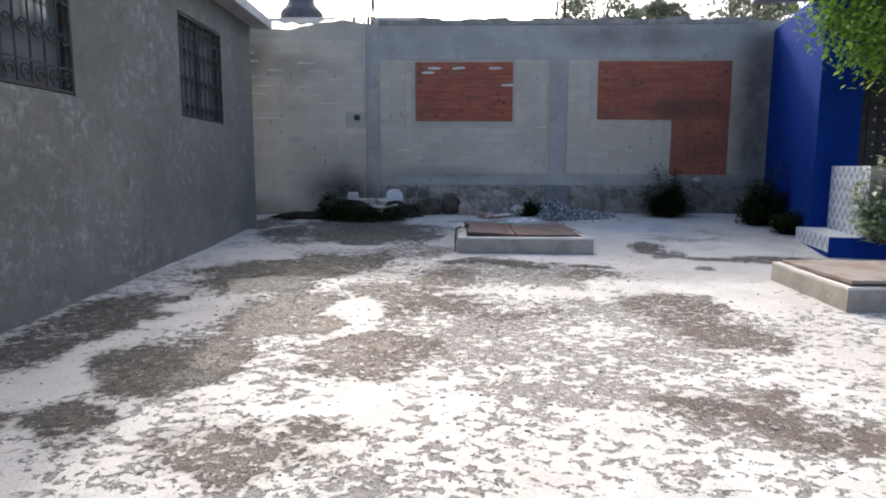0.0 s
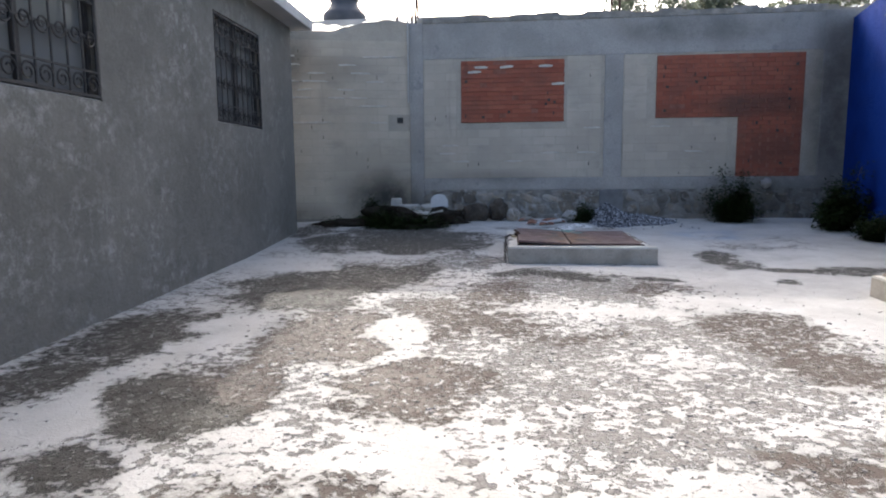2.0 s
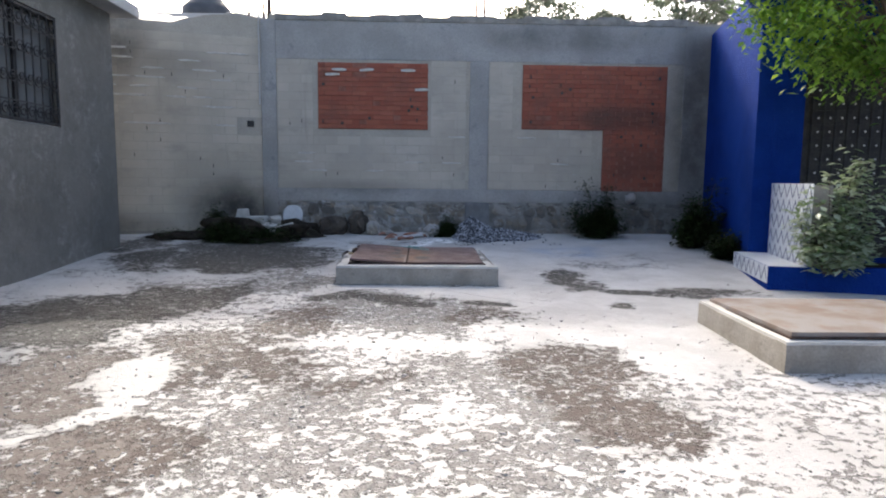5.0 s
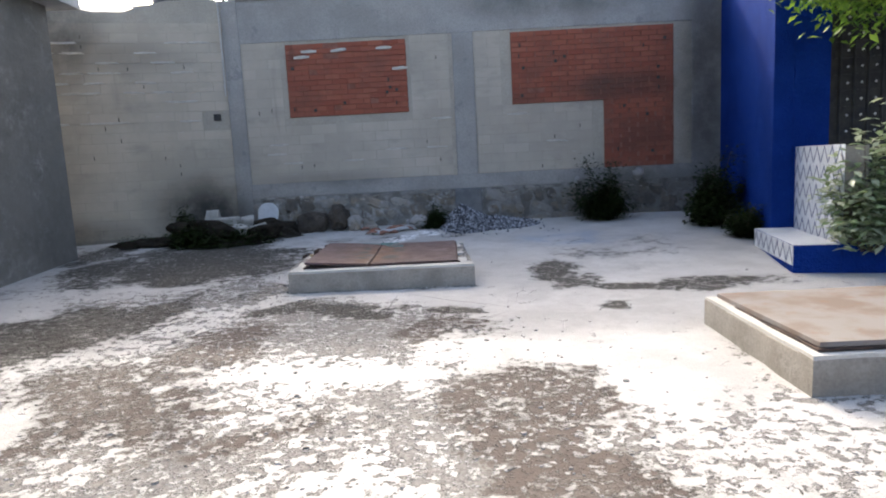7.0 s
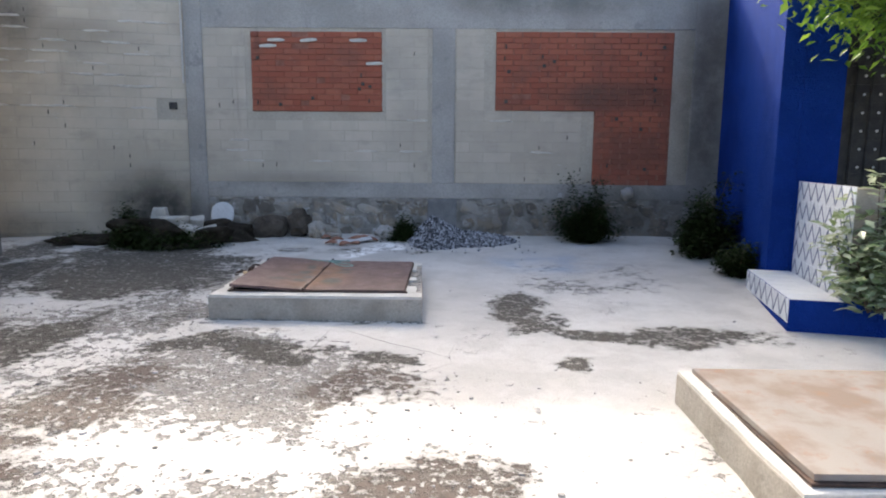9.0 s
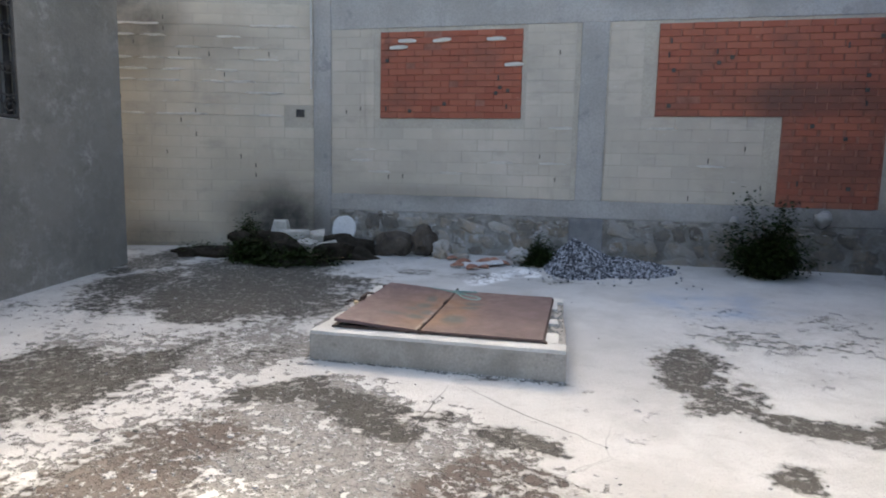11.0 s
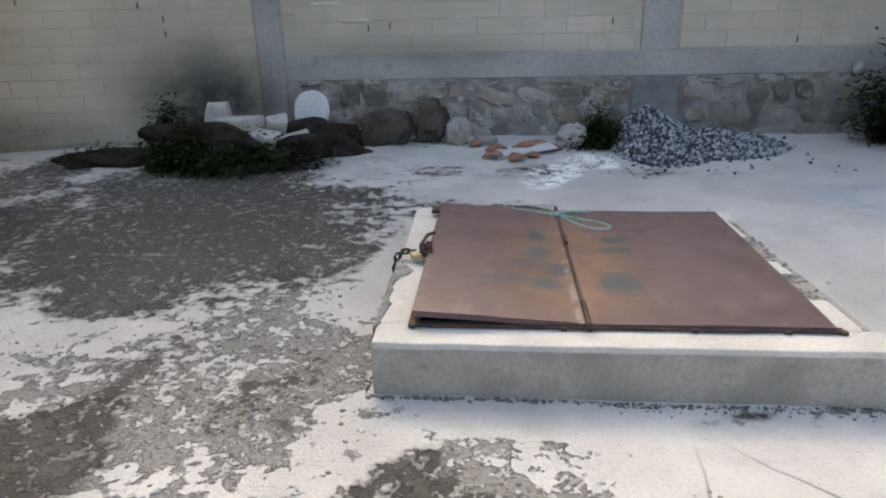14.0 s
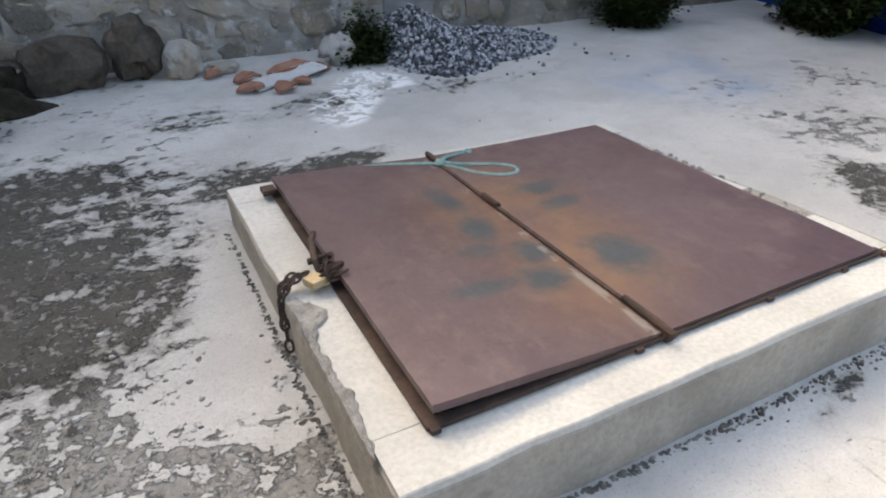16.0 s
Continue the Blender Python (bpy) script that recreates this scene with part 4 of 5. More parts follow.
part("cover_strip", seam, RUST_DARK, doors, "rusted strip over the seam")
for y in (0.06, 0.14, 0.86, 1.31):
    z = 0.030 + TILTED * y
    part("hinge", rod([(0.697, y - 0.05, z), (0.697, y + 0.05, z + 0.003)], 0.010, sides=8), RUST_DARK, doors)
for x in (0.6, 0.69, 1.05, 1.36, 0.06, 1.545):
    part("lug", box((x, 0.026, 0.0), (x + 0.022, 0.05, 0.012), 0.002), RUST_DARK, doors)
part("lug", box((0.02, 1.29, 0.05), (0.07, 1.35, 0.07), 0.003), RUST_DARK, doors)
part("hasp", rod([(0.035, 0.66, 0.035), (0.03, 0.70, 0.08), (0.05, 0.80, 0.095), (0.075, 0.86, 0.085)], 0.009), RUST_DARK, doors)
part("hasp", rod([(0.02, 0.74, 0.06), (0.07, 0.72, 0.075)], 0.010), RUST_DARK, doors)

# chain and lock


def link_ring(a=0.020, b=0.011, r=0.0042):
    bm = bmesh.new()
    n = 12
    rings = []
    for i in range(n):
        th = 2 * math.pi * i / n
        c = Vector((a * math.cos(th), b * math.sin(th), 0))
        out = Vector((math.cos(th), math.sin(th), 0))
        rings.append([bm.verts.new(c + r * (out * math.cos(p) + Vector((0, 0, 1)) * math.sin(p))) for p in [2 * math.pi * k / 5 for k in range(5)]])
    for i in range(n):
        p, q = rings[i], rings[(i + 1) % n]
        for k in range(5):
            bm.faces.new((p[k], q[k], q[(k + 1) % 5], p[(k + 1) % 5]))
    return bm


chain = thing("chain", "rusty steel chain looped through the hasp and over the kerb", "chain", (0.03, 8.13, HT + 0.006))
ring_me = mesh_of("link", link_ring(), RUST_DARK)
path = [Vector(p) for p in ((0.055, 0.58, 0.085), (0.02, 0.60, 0.062), (0.035, 0.63, 0.088), (0.01, 0.655, 0.06), (0.045, 0.675, 0.09), (0.02, 0.70, 0.065), (0.04, 0.66, 0.095), (0.015, 0.62, 0.07), (0.05, 0.605, 0.095), (0.0, 0.64, 0.05))]
tail = [Vector(p) for p in ((-0.03, 0.66, 0.052), (-0.065, 0.68, 0.052), (-0.105, 0.66, 0.045), (-0.118, 0.645, -0.02), (-0.118, 0.63, -0.08), (-0.117, 0.62, -0.15))]
tail2 = [Vector(p) for p in ((-0.03, 0.67, 0.058), (-0.075, 0.645, 0.058), (-0.112, 0.635, 0.03), (-0.122, 0.625, -0.06))]
for line in (path, tail, tail2):
    flip = 0
    for p, q in zip(line, line[1:]):
        d = q - p
        n = max(1, round(d.length / 0.029))
        for k in range(n):
            m = Matrix.Translation(p + d * (k + 0.5) / n) @ d.to_track_quat("X", "Z").to_matrix().to_4x4() @ pose(0, 0, 0, 90 * flip + 20, 0, 0)
            shared("link", ring_me, chain, m)
            flip ^= 1
lock = thing("padlock", "small worn brass padlock on a rusty chain", "padlock", (0.018, 8.13 + 0.635, HT + 0.04), 20)
part("lock_body", box((-0.030, -0.026, 0.0), (0.026, 0.026, 0.024), 0.004), BRASS, lock, "worn brass lock body")
part("shackle", rod([(0.026, -0.016, 0.014), (0.05, -0.016, 0.02), (0.058, 0.0, 0.022), (0.05, 0.016, 0.02), (0.026, 0.016, 0.014)], 0.0045), SLAB, lock, "steel shackle")

# rope on the cover
rope = bmesh.new()
zt = HT + 0.066
loop = [(0.18, 9.50, zt - 0.012), (0.30, 9.475, zt + 0.0), (0.44, 9.46, zt + 0.002), (0.57, 9.42, zt - 0.002), (0.68, 9.37, zt - 0.006), (0.74, 9.31, zt - 0.01), (0.78, 9.23, zt - 0.012), (0.85, 9.16, zt - 0.014), (0.92, 9.15, zt - 0.014), (0.945, 9.20, zt - 0.014), (0.90, 9.255, zt - 0.012),
        (0.83, 9.29, zt - 0.01), (0.74, 9.33, zt - 0.002), (0.71, 9.375, zt + 0.002), (0.76, 9.405, zt + 0.0), (0.85, 9.435, zt - 0.008)]
fine = []
for i in range(len(loop) - 1):
    p0, p1, p2, p3 = (Vector(loop[min(max(i + k, 0), len(loop) - 1)]) for k in (-1, 0, 1, 2))
    for s in range(6):
        t = s / 6
        fine.append(0.5 * ((2 * p1) + (p2 - p0) * t + (2 * p0 - 5 * p1 + 4 * p2 - p3) * t * t + (3 * p1 - p0 - 3 * p2 + p3) * t ** 3))
rod(fine, 0.0085, rope, 8)
rope_ob = thing("rope", "faded green cord knotted through the cover", "rope")
part("cord", rope, ROPE, rope_ob, "", True)
part("knot", lump((0.05, 0.045, 0.035), 3, 0.3, 2), ROPE, rope_ob).location = (0.70, 9.355, zt - 0.015)
part("end_knot", lump((0.04, 0.035, 0.03), 4, 0.3, 2), ROPE, rope_ob).location = (0.86, 9.43, zt - 0.022)

# ---- second cistern beside the planter ----
second = curb("cistern_kerb", (3.21, 5.19), (4.77, 6.46), 0.14, 0.362, 0.02, "low grey concrete kerb under a rusted steel plate")
plate2 = thing("steel_cover_plate", "dusty rusted steel plate lying on a concrete kerb", "hatch cover", (3.21, 5.19, 0.367))
pl = box((0.07, 0.06, 0.016), (1.50, 1.24, 0.045), 0.003)
part("plate", pl, DUSTY_PLATE, plate2)
part("rim", box((0.055, 0.045, 0.0), (1.51, 1.25, 0.014), 0.003), RUST_DARK, plate2)

# ---- clutter along the rear wall ----


def stone_thing(name, label, category, size, place, turn, material, seed, rough=0.25, facet=0.0, group="", tip=(0, 0)):
    ob = part(name, lump(size, seed, rough, 3, 0.03, facet), material, None, "", facet == 0)
    ob.matrix_world = pose(place[0], place[1], height(*place[:2]) + (place[2] if len(place) > 2 else 0) - 0.015, tip[0], tip[1], turn)
    return tagged(ob, label, category, group)


stone_thing("boulder", "large dark rounded rock against the wall foot", "rock", (0.50, 0.36, 0.40), (-0.62, 11.78), 10, ROCK, 2, 0.3, 0.7)
stone_thing("boulder", "dark pointed rock against the wall foot", "rock", (0.34, 0.32, 0.42), (-0.22, 11.82), 60, ROCK, 5, 0.45, 0.5)
stone_thing("boulder", "small grey rock on the slab", "rock", (0.24, 0.22, 0.26), (0.04, 11.72), 0, STONE, 7, 0.3, 0.4)
stone_thing("boulder", "flat grey stone on the slab", "rock", (0.24, 0.18, 0.09), (0.28, 11.72), 0, STONE, 9, 0.3, 0.3)
for i, (x, y, z, sx, sy, sz, turn, tip) in enumerate([(-2.02, 11.42, 0.70, 0.19, 0.15, 0.15, 14, 8), (-1.79, 11.28, 0.645, 0.36, 0.20, 0.11, -4, 3), (-2.14, 11.24, 0.60, 0.19, 0.16, 0.08, 10, 5), (-1.52, 11.36, 0.61, 0.17, 0.15, 0.14, 30, 22),
                                                    (-1.55, 11.18, 0.51, 0.25, 0.18, 0.12, -12, 10), (-1.30, 11.20, 0.52, 0.25, 0.20, 0.10, 18, -16)]):
    b = box((-sx / 2, -sy / 2, 0), (sx / 2, sy / 2, sz), 0.02)
    for v in b.verts:
        q = Vector((v.co.x * 6 + i * 5, v.co.y * 6, v.co.z * 6))
        v.co += Vector((noise.noise(q), noise.noise(q + Vector((7, 0, 0))), noise.noise(q + Vector((0, 7, 0))))) * 0.035
    ob = part("broken_block", b, BROKEN)
    ob.matrix_world = pose(x, y, z + 0.03, tip, tip * 0.5, turn)
    tagged(ob, "broken pale concrete block in a rubble heap", "broken block", "rubble heap")
mound = part("earth_mound", lump((1.75, 1.0, 0.62), 11, 0.42, 5, 0.5), SOIL)
mound.matrix_world = pose(-1.75, 11.4, height(0, 11.4) - 0.06, 0, 0, -6)
tagged(mound, "dark earth mound under rubble and weeds", "earth mound")
for x, y, sx, sy, seed in ((-2.95, 11.15, 0.9, 0.35, 13), (-0.85, 11.78, 0.5, 0.25, 17)):
    m2 = part("earth_mound", lump((sx, sy, 0.24), seed, 0.4, 4, 0.5), SOIL, None, "", True)
    m2.matrix_world = pose(x, y, height(x, y) - 0.03, 0, 0, 0)
    tagged(m2, "low dark heap of earth at the wall foot", "earth mound")
disc = part("stone_disc", lathe([(0.18, 0.0), (0.215, 0.012), (0.222, 0.05), (0.20, 0.07)], 26), WHITE_DISC)
for v in disc.data.vertices:
    v.co.x *= 0.86
    v.co += Vector((noise.noise(v.co * 9), noise.noise(v.co * 9 + Vector((3, 0, 0))), 0)) * 0.016
disc.matrix_world = pose(-1.30, 11.80, 0.75, 76, 0, 4) @ Matrix.Scale(0.86, 4)
tagged(disc, "pale round cast stone disc leaning on the wall", "stone disc")


def shard(x, y, turn, size, seed, curve=0.35):
    bm = bmesh.new()
    rnd = random.Random(seed)
    n, rows = 9, []
    for j in range(2):
        rows.append([])
        for i in range(n):
            a = 2 * math.pi * i / n
            r = size * rnd.uniform(0.7, 1.15) if j == 0 else 0
            px, py = (math.cos(a) * r, math.sin(a) * r * 0.6) if j == 0 else rows[0][i].co.xy
            z = curve * size * (1 - (px / size) ** 2)
            rows[j].append(bm.verts.new((px, py, z + 0.018 * (1 - j))))
    bm.faces.new(rows[0])
    bm.faces.new(rows[1][::-1])
    for i in range(n):
        bm.faces.new((rows[0][i], rows[1][i], rows[1][(i + 1) % n], rows[0][(i + 1) % n]))
    ob = part("pottery_shard", bm, CLAY)
    ob.matrix_world = pose(x, y, height(x, y) + 0.012, 6, -5, turn)
    tagged(ob, "broken curved terracotta shard on the slab", "pottery shard", "broken terracotta pieces")


for k, (x, y, turn, s) in enumerate([(0.37, 11.42, 20, 0.10), (0.62, 11.45, -15, 0.13), (0.80, 11.42, 10, 0.12), (0.35, 11.18, 0, 0.10), (0.53, 11.12, 40, 0.10), (0.66, 11.2, -20, 0.07), (0.72, 11.52, 5, 0.12), (0.2, 11.6, 30, 0.08)]):
    shard(x, y, turn, s, k)
lid = part("broken_white_board", box((-0.26, -0.09, 0), (0.26, 0.09, 0.018), 0.004), WHITE_DISC)
lid.matrix_world = pose(0.60, 11.33, height(0, 11.33) + 0.03, 4, -6, 18)
tagged(lid, "broken white board among terracotta shards", "board")
bag = part("sack", lump((0.26, 0.2, 0.19), 26, 0.4, 3, 0.05), BAG, None, "", True)
bag.matrix_world = pose(1.02, 11.55, height(1, 11.55) - 0.01, 0, 0, 20)
tagged(bag, "crumpled white plastic sack at the wall foot", "sack")

# crushed stone heap
gv, gf = [], []
rnd = random.Random(3)
ico = bmesh.new()
bmesh.ops.create_icosphere(ico, subdivisions=1, radius=1.0)
iv = [v.co.copy() for v in ico.verts]
fi = [[v.index for v in f.verts] for f in ico.faces]
ico.free()


def heap(x, y):
    d = math.hypot((x - 1.66) / (0.36 if x < 1.66 else 0.62), (y - 11.74) / 0.82)
    e = math.hypot((x - 2.15) / 0.68, (y - 11.62) / 0.50)
    return max(0.0, 0.31 * (1 - d) ** 1.15 if d < 1 else 0.0, 0.13 * (1 - e) if e < 1 else 0.0)


count = 0
while count < 4200:
    x, y = rnd.uniform(0.95, 3.0), rnd.uniform(10.75, 12.02)
    h = heap(x, y)
    if h <= 0.0 and rnd.random() > 0.012:
        continue
    s = rnd.uniform(0.010, 0.026)
    r = Euler((rnd.random() * 6, rnd.random() * 6, rnd.random() * 6)).to_matrix()
    o = len(gv)
    c = Vector((x, y, height(x, y) + h + rnd.uniform(-0.006, 0.008)))
    for v in iv:
        q = r @ Vector((v.x * s * rnd.uniform(0.8, 1.2), v.y * s * 0.8, v.z * s * 0.65))
        gv.append(c + q)
    gf += [[o + i for i in f] for f in fi]
    count += 1
me = bpy.data.meshes.new("gravel_heap")
me.from_pydata(gv, [], gf)
me.materials.append(GRAVEL)
tagged(new("gravel_heap", me), "heap of crushed grey stone spilling from the wall", "gravel", kind="stuff")
core = bmesh.new()
rows = [[core.verts.new((0.95 + 0.07 * i, 10.75 + 0.07 * j, height(0, 10.75 + 0.07 * j) + heap(0.95 + 0.07 * i, 10.75 + 0.07 * j) - 0.016)) for i in range(30)] for j in range(19)]
for a, b in zip(rows, rows[1:]):
    for i in range(29):
        core.faces.new((a[i], a[i + 1], b[i + 1], b[i]))
tagged(part("gravel_bed", core, GRAVEL, None, "", True), "fine grey stone dust under the gravel heap", "gravel", kind="stuff")

# ---- plants ----


def clump(name, label, category, centre, size, n, leaf, material, seed, stems=14, blade=False, group=""):
    """A low plant: thin stems that fan out from the ground and carry leaves."""
    rnd = random.Random(seed)
    z0 = height(centre[0], centre[1]) - 0.02 if len(centre) == 2 else centre[2]
    ob = thing(name, label, category, (centre[0], centre[1], z0), 0, group)
    st, pts = bmesh.new(), []
    per = n // stems
    for i in range(stems):
        a, lean = rnd.uniform(0, 2 * math.pi), rnd.uniform(0.05, 1.0)
        tip = Vector((math.cos(a) * lean * size[0], math.sin(a) * lean * size[1], size[2] * rnd.uniform(0.32, 1.15) * (1 - 0.45 * lean * lean)))
        tip *= 0.82 + 0.26 * math.sin(2 * a + seed * 2.0)
        tip.z *= 0.80 + 0.30 * math.sin(3 * a + seed)
        base = Vector((tip.x * 0.25, tip.y * 0.25, 0))
        bend = (base + tip) / 2 + Vector((0, 0, 0.12 * size[2]))
        line = [base * (1 - t) ** 2 + bend * 2 * t * (1 - t) + tip * t * t for t in [k / 5 for k in range(6)]]
        rod(line, lambda t: 0.008 * (1 - 0.7 * t), st, 5)
        for k in range(per):
            t = rnd.uniform(0.25, 1.0)
            p = base * (1 - t) ** 2 + bend * 2 * t * (1 - t) + tip * t * t
            spread = 0.10 * max(size[0], size[1]) + 0.02
            pts.append(p + Vector((rnd.gauss(0, spread), rnd.gauss(0, spread), rnd.gauss(0, spread * 0.7))))
    pts = [Vector((p.x, p.y, max(p.z, 0.03))) for p in pts]
    tagged(part("stem", st, BARK, ob), kind="stuff")
    part("foliage", leaves(pts, leaf, None, seed, 0.1), material, ob)
    return ob


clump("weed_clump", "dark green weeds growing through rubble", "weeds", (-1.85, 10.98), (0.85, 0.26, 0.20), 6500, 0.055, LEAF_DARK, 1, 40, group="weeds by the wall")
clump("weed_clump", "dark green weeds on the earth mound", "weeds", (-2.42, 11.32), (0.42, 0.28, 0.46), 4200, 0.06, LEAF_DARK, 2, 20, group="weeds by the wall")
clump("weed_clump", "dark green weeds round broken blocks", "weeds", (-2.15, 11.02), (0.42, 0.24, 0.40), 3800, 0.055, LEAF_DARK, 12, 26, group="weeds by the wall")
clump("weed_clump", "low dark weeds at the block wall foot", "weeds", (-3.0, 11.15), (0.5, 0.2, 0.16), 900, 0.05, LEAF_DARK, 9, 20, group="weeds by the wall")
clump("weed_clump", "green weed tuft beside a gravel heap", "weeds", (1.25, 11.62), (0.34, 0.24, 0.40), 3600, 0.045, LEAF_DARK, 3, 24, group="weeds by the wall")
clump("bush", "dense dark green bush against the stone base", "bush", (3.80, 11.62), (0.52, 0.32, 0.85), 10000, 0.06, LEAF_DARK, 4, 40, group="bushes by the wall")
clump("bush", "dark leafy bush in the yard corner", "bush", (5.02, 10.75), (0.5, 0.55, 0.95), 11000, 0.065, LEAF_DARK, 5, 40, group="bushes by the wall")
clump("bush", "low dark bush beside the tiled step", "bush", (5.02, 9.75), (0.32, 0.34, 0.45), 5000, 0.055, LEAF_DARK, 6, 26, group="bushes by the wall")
clump("shrub", "pale variegated shrub in a blue planter", "shrub", (5.17, 7.74, 0.43), (0.64, 0.48, 1.12), 3400, 0.11, LEAF_PALE, 7, 40)
for x, y, s in ((3.48, 11.52, 0.11), (4.42, 11.5, 0.16)):
    b = part("plastic_scrap", lump((s, s * 0.6, s), 31 + int(x), 0.5, 2), BAG, None, "", True)
    b.matrix_world = pose(x, 11.985, 1.0 - s * 0.1, 0, 0, 0)
    tagged(b, "white plastic scrap on the stone ledge by a bush", "scrap")


def tree(name, label, base, top, crown, radius, n, leaf, material, seed, group="", sprays=60):
    """A trunk with limbs that carry sprays of leaves inside an uneven crown."""
    rnd = random.Random(seed)
    ob = thing(name, label, "tree", base, 0, group)
    tr = bmesh.new()
    b, c = Vector(base), Vector(crown)
    trunk = [Vector((0, 0, 0)), Vector((0.05, 0.03, top * 0.4)), Vector((0.0, 0.05, top * 0.75)), (c - b) * 0.9]
    rod(trunk, lambda t: 0.075 * radius[2] * (1 - 0.65 * t), tr, 10)
    part("trunk", tr, BARK, ob)
    limbs, pts = bmesh.new(), []
    for i in range(sprays):
        d = Vector((rnd.gauss(0, 1), rnd.gauss(0, 1), rnd.gauss(0, 1))).normalized() * rnd.uniform(0.45, 1.0) ** 0.6
        tip = (c - b) + Vector((d.x * radius[0], d.y * radius[1], d.z * radius[2]))
        start = trunk[2].lerp(trunk[3], rnd.random())
        mid = start.lerp(tip, 0.6) + Vector((0, 0, 0.12 * radius[2]))
        rod([start, mid, tip], lambda t: 0.012 * radius[2] * (1.1 - t), limbs, 5)
        for k in range(n // sprays):
            s = rnd.gauss(0, 0.14)
            pts.append(tip + Vector((rnd.gauss(0, 0.13) * radius[0], rnd.gauss(0, 0.13) * radius[1], -abs(rnd.gauss(0, 0.20)) * radius[2] + 0.08 * radius[2])))
    part("branch_work", limbs, BARK, ob)
    part("crown", leaves(pts, leaf, None, seed, 0.55), material, ob)


tree("tree", "small tree with drooping bright green leaves beside the blue house", (6.15, 7.95, 0.43), 2.0, (5.58, 7.8, 3.43), (1.2, 1.0, 1.0), 8500, 0.10, LEAF, 5, sprays=110)
for k, (x, y, z, r) in enumerate([(5.6, 27.0, 7.7, 1.3), (8.4, 28.0, 7.6, 1.0), (11.4, 27.0, 8.2, 1.7), (14.0, 29.0, 8.6, 2.0)]):
    tree("tree", "distant tree above the wall with thin foliage", (x, y, 0.36), z * 0.7, (x, y, z), (r * 1.2, r, r), 2600, 0.26, LEAF_FAR_HAZE, 40 + k, "far trees", 60)

# ---- loose flakes and grit on the slab ----
fv, ff = [], []
rnd = random.Random(17)
made = 0
while made < 2200:
    x, y = rnd.uniform(-3.3, 4.4), rnd.uniform(0.6, 10.6)
    wear = max(0.7 * blot(CRUMBLED, x, y), blot(BROWN, x, y), 0.12 * yard_wear(x, y))
    if rnd.random() > wear + 0.02 or (-0.1 < x < 1.75 and 8.0 < y < 9.6) or (3.15 < x < 4.8 and 5.1 < y < 6.5) or x > 4.5:
        continue
    s = rnd.uniform(0.004, 0.012) * (1.0 if rnd.random() < 0.9 else 1.8)
    o, n, spin = len(fv), 6, rnd.random() * 6
    z = height(x, y) + 0.012 * noise.noise(Vector((x * 0.7, y * 0.7, 3))) + 0.004 * noise.noise(Vector((x * 4, y * 4, 9)))
    ring = [(x + s * rnd.uniform(0.6, 1.2) * math.cos(spin + 6.283 * k / n), y + s * rnd.uniform(0.5, 1.0) * math.sin(spin + 6.283 * k / n)) for k in range(n)]
    top = s * 0.28 + 0.003
    fv += [(a, b, z - 0.003) for a, b in ring] + [(x + 0.8 * (a - x), y + 0.8 * (b - y), z + top * rnd.uniform(0.6, 1.1)) for a, b in ring]
    ff += [[o + n + k for k in range(n)]] + [[o + k, o + (k + 1) % n, o + n + (k + 1) % n, o + n + k] for k in range(n)]
    made += 1
me = bpy.data.meshes.new("loose_flakes")
me.from_pydata(fv, [], ff)
FLAKE = Shader("loose_concrete_flake")
FLAKE = FLAKE.done(FLAKE.mix(FLAKE.island(), (0.16, 0.15, 0.135), (0.50, 0.49, 0.47)), 0.9, FLAKE.noise(80, 3), 0.4, 0.003)
me.materials.append(FLAKE)
tagged(new("loose_flakes", me), "loose flakes and grit of broken concrete on the slab", "debris", kind="stuff")

# ---- plain walls that close the yard ----
for nm, lo, hi in (("wall_south", (-4.5, -6.2, -0.5), (10.2, -6.0, 2.6)), ("wall_east", (10.0, -6.0, -0.5), (10.2, 9.0, 2.6))):
    tagged(part(nm, box(lo, hi, 0.01), PLASTER), "plain grey rendered yard wall", "wall", kind="structure")

# ---- pieces: stones, blocks, bricks ----
rnd = random.Random(12)
stones = [mesh_of("stone", lump((1, 1, 1), 50 + k, 0.34, 3, 0.0, 0.9), STONE) for k in range(9)]
for zc, hgt in ((0.50, 0.19), (0.68, 0.19), (0.87, 0.19)):
    x = -1.62 + rnd.uniform(0, 0.1)
    while x < 5.8:
        w = rnd.uniform(0.12, 0.44)
        if not (1.56 < x + w / 2 < 2.0):
            hh = hgt * rnd.uniform(0.8, 1.5)
            m = pose(x + w / 2, YB - 0.005, zc - hh / 2 + rnd.uniform(-0.03, 0.03), 0, rnd.uniform(-24, 24), 0) @ Matrix.Diagonal((w * 1.08, 0.10 * rnd.uniform(0.7, 1.5), hh * 1.05, 1))
            shared("stone", stones[rnd.randrange(9)], wall_rear, m)
        x += w * rnd.uniform(0.9, 1.02)


def piece(size, material, name, bevel):
    return mesh_of(name, box((0, 0, 0), size, bevel, None, 1), material)


BL, BH, J = 0.390, 0.139, 0.006
blocks = {True: piece((BL, 0.02, BH), BLOCK_GREY, "block", 0.0025), False: piece((BL / 2 - J / 2, 0.02, BH), BLOCK_GREY, "block", 0.0025)}
buff = {True: piece((BL, 0.02, BH), BLOCK_TAN, "block", 0.0025), False: piece((BL / 2 - J / 2, 0.02, BH), BLOCK_TAN, "block", 0.0025)}
rnd = random.Random(4)


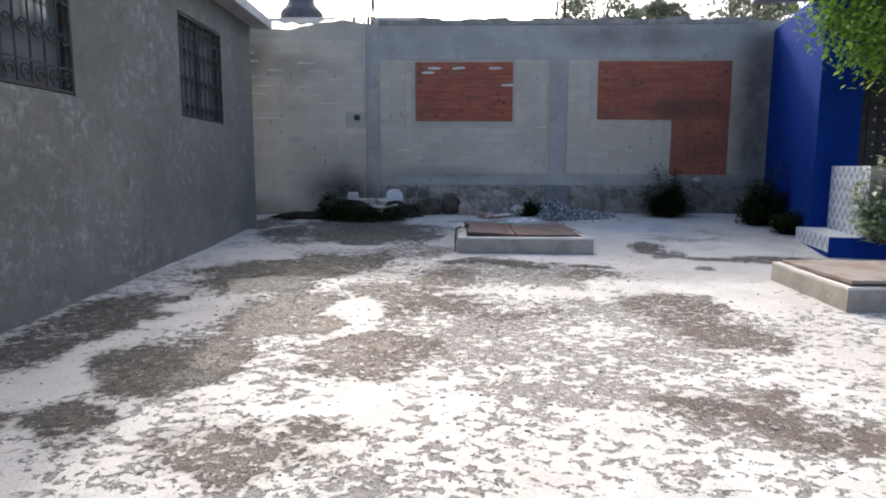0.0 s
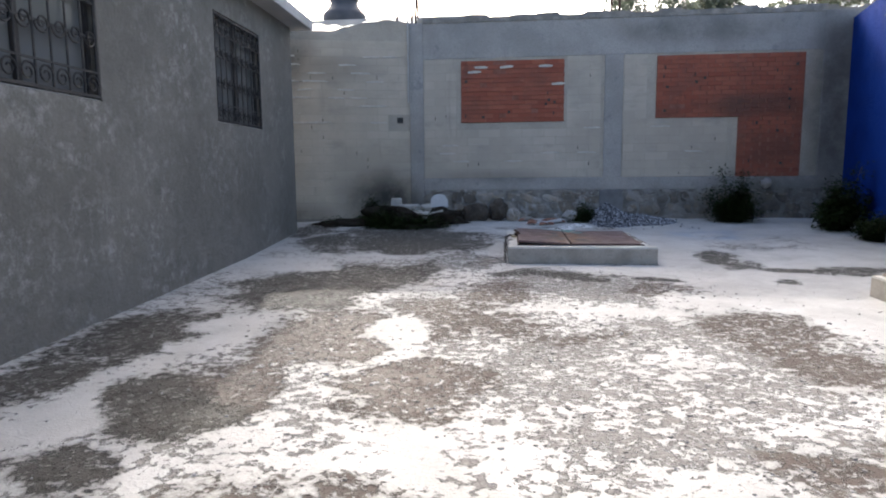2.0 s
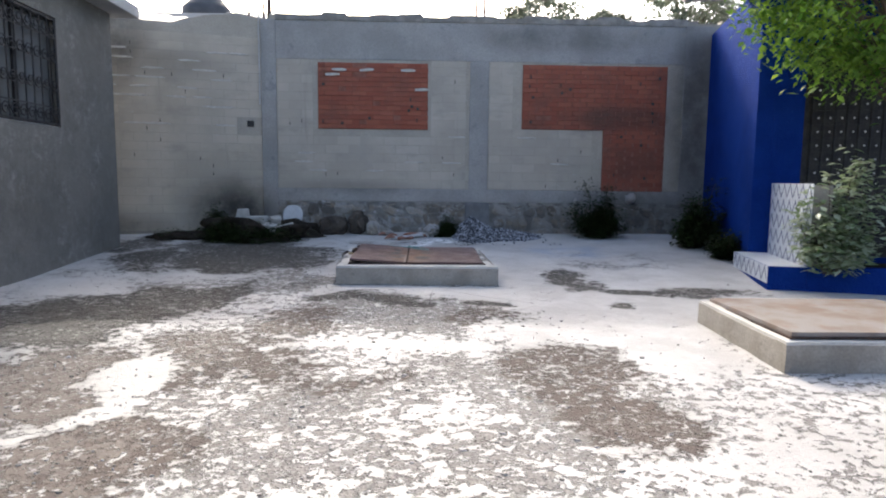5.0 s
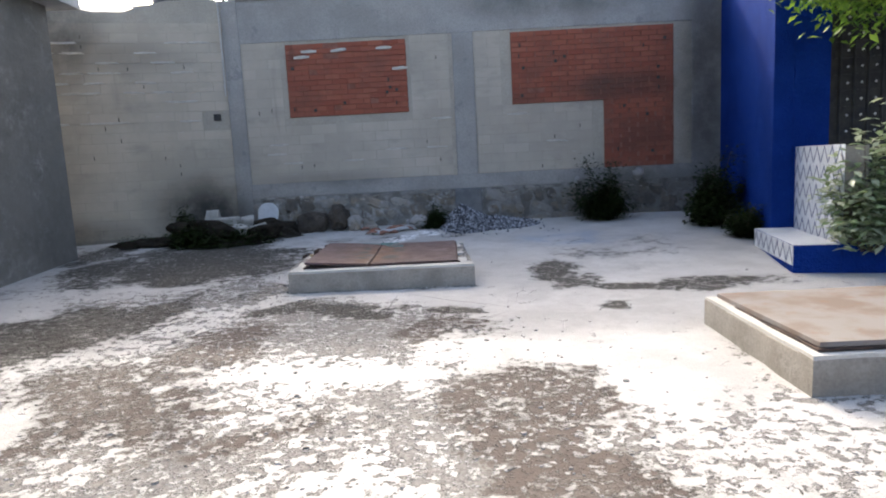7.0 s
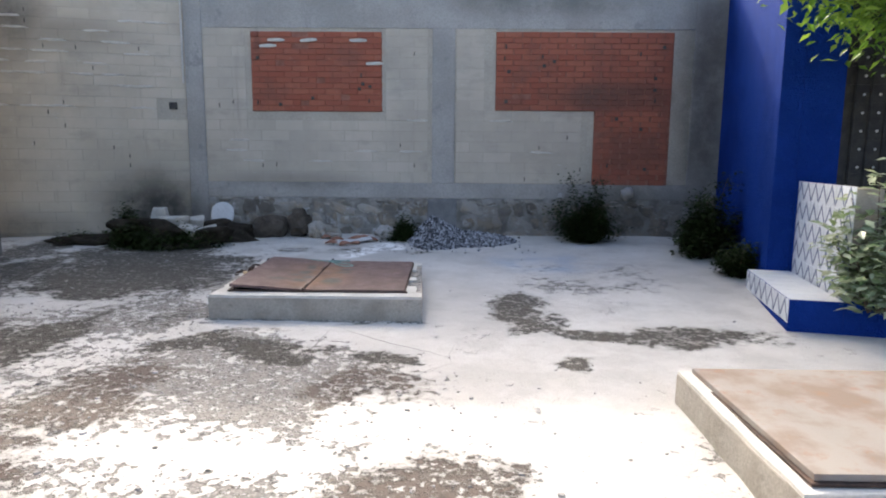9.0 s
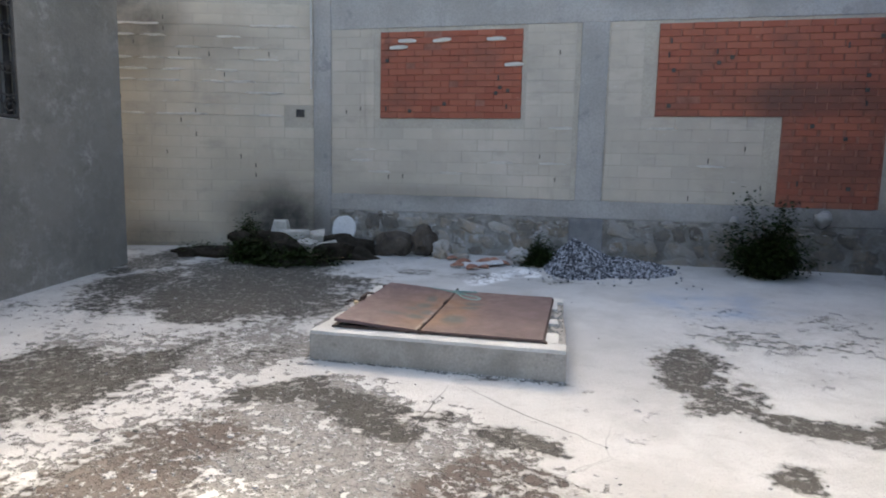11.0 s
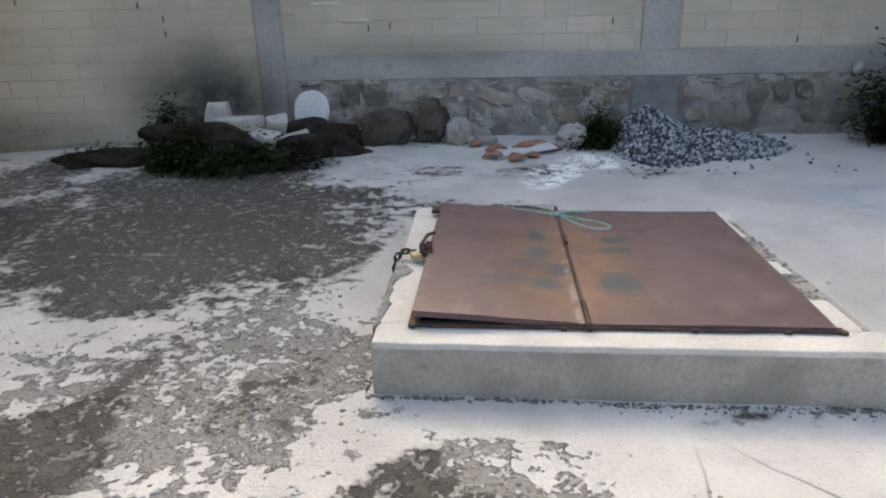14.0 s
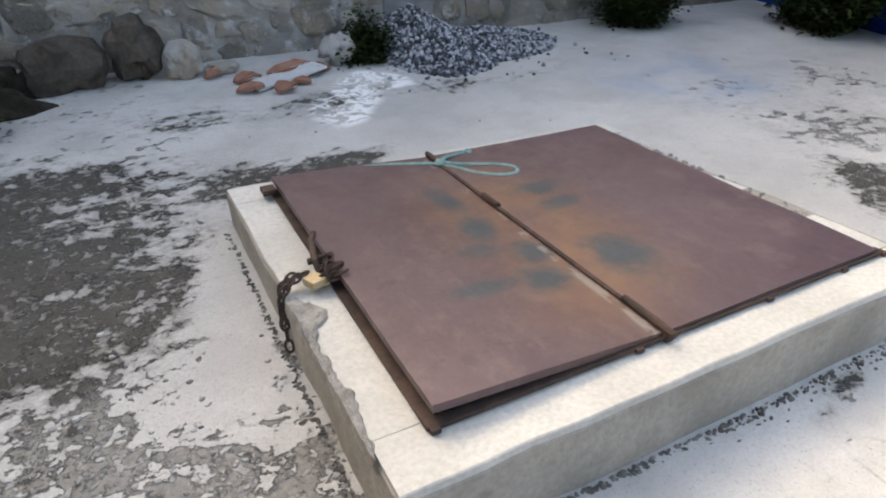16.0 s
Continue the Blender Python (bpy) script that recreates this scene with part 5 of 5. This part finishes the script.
def block_run(a, b, z, r, kind, parent, y, skip):
    """One course: whole blocks, half blocks at the free ends."""
    half = BL / 2 + J / 2
    k = math.floor(a / half) - 1
    x = k * half
    while x < b:
        whole = (round(x / half) + r) % 2 == 0
        if whole and x >= a - 0.01 and x + BL <= b + 0.02 and not skip(x, x + BL, z):
            shared("block", kind[True], parent, pose(x, y - rnd.uniform(0.001, 0.005), z, 0, rnd.uniform(-0.25, 0.25), 0))
        elif x >= a - 0.01 and x + half <= b + 0.05 and not skip(x, x + half - J, z):
            prev_whole = whole or not (x - half >= a - 0.01 and not skip(x - half, x - half + BL, z) and x - half + BL <= b + 0.02)
            if prev_whole:
                shared("block", kind[False], parent, pose(x, y - rnd.uniform(0.001, 0.005), z))
        x += half


def skip_red(a, b, z):
    return any(b > p[0] - 0.005 and a < p[1] + 0.005 and z + BH > q[0] - 0.005 and z < q[1] + 0.005 for p, q in RED) or (b > 1.635 and a < 1.965)


for r in range(15):
    block_run(-1.6, 5.27, 1.232 + r * (BH + J), r % 2, blocks, wall_rear, YB, skip_red)
for r in range(22):
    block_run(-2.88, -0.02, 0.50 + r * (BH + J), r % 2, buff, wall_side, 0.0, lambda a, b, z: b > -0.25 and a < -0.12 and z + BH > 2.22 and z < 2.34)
brick_me = piece((0.228, 0.02, 0.0715), BRICK, "brick", 0.004)
half_me = piece((0.108, 0.02, 0.0715), BRICK, "brick", 0.004)
pale_me = mesh_of("mortar_smear", lump((0.26, 0.03, 0.05), 61, 0.5, 3, 0.0, 0.5), SMEAR)
for parent, spans in ((filling_small, RED[:1]), (filling_large, RED[1:])):
    for (a, b), (c, d) in spans:
        n = round((d - c) / 0.076)
        pitch = (d - c) / n
        m = round((b - a) / 0.24)
        step_x = (b - a) / m
        for j in range(n):
            for i in range(m + (j % 2)):
                x = a + 0.006 + step_x * (i - 0.5 * (j % 2))
                first, last = j % 2 and i == 0, j % 2 and i == m
                gone = rnd.random() < 0.025
                yy = -0.016 - rnd.uniform(0.003, 0.012) + (0.014 if gone else 0)
                me = half_me if first or last or rnd.random() < 0.03 else brick_me
                if parent is filling_small and (j, i) in ((n - 2, 1), (n - 2, 3), (n - 2, 6), (n - 3, 1), (n - 6, m - 1)):
                    me = pale_me
                if me is pale_me:
                    shared("mortar_smear", pale_me, parent, pose(x + 0.12, yy, c + 0.015 + j * pitch, 0, rnd.uniform(-4, 4), 0))
                    me = brick_me
                shared("brick", me, parent, pose(a + 0.006 if first else x, yy, c + 0.005 + j * pitch))
# dark blocks drawn for shade in hollow brick ends and missing mortar; squeezed mortar
gap_me = {True: piece((0.045, 0.012, 0.045), SHADE_DARK, "hole_shade_block", 0.003), False: piece((0.02, 0.012, 0.06), SHADE_DARK, "hole_shade_block", 0.003)}
HOLES_SMALL = [(0.65, 2.71), (0.61, 2.53), (0.76, 2.56), (0.76, 2.36), (-0.05, 2.40), (-0.51, 2.31), (-0.82, 2.33), (0.66, 2.60), (-0.82, 2.95)]
HOLES_LARGE = [(2.68, 3.11), (2.71, 2.78), (2.68, 2.37), (3.19, 2.98), (3.34, 2.92), (3.20, 2.86), (4.55, 3.02), (4.76, 2.70), (4.76, 2.54), (4.78, 2.39), (4.24, 2.14), (4.59, 2.0), (4.15, 1.48), (4.67, 1.44), (4.86, 3.12), (2.66, 2.95)]
for parent, spots in ((filling_small, HOLES_SMALL), (filling_large, HOLES_LARGE)):
    for k, (x, z) in enumerate(spots):
        shared("hole_shade_block", gap_me[k % 3 != 0], parent, pose(x - 0.02, -0.0335, z - 0.02))
# narrow dark blocks stand for the shade inside open joints
slot_me = piece((0.012, 0.012, 0.055), SHADE_DARK, "gap_shade_block", 0.002)
smear_me = [mesh_of("mortar_smear", lump((0.30, 0.022, 0.03), 70 + k, 0.6, 3, 0.0, 0.3), SMEAR) for k in range(4)]
rnd = random.Random(21)
half = BL / 2 + J / 2
for k in range(30):
    x, r = half * rnd.randrange(-8, 26) - J, rnd.randrange(0, 14)
    z = 1.25 + r * (BH + J)
    if not skip_red(x - 0.05, x + 0.05, z):
        shared("gap_shade_block", slot_me, wall_rear, pose(x, YB - 0.0075, z + rnd.uniform(0, 0.06)))
for k in range(18):
    x, z = -rnd.uniform(0.3, 2.8), 0.498 + rnd.randrange(6, 21) * (BH + J)
    shared("gap_shade_block", slot_me, wall_side, pose(half * math.floor(x / half) - J, -0.0075, z + rnd.uniform(0, 0.07)))
for k in range(34):
    x, z = -rnd.uniform(0.35, 2.8), 0.484 + rnd.choice((12, 14, 15, 16, 17, 18, 19, 20)) * (BH + J)
    shared("mortar_smear", smear_me[k % 4], wall_side, pose(x, -0.006, z, 0, rnd.uniform(-2, 2), 0))
for k in range(16):
    x, z = rnd.uniform(-1.4, 5.0), 1.217 + rnd.randrange(2, 8) * (BH + J)
    if not skip_red(x - 0.2, x + 0.2, z):
        shared("mortar_smear", smear_me[k % 4], wall_rear, pose(x, YB - 0.006, z, 0, rnd.uniform(-2, 2), 0))
# broken ledge of mortar and chips where the stone base meets the beam
ledge_me = [mesh_of("ledge_chip", lump((1, 1, 1), 90 + k, 0.5, 2, 0.0, 0.6), RUBBLE if k % 3 else STONE) for k in range(6)]
for k in range(70):
    x, w = rnd.uniform(-1.5, 5.1), rnd.uniform(0.05, 0.22)
    shared("ledge_chip", ledge_me[k % 6], wall_rear, pose(x, YB - 0.024, 0.965 - rnd.uniform(0.0, 0.09), 0, rnd.uniform(-12, 12), 0) @ Matrix.Diagonal((w, 0.05, w * rnd.uniform(0.16, 0.4), 1)))
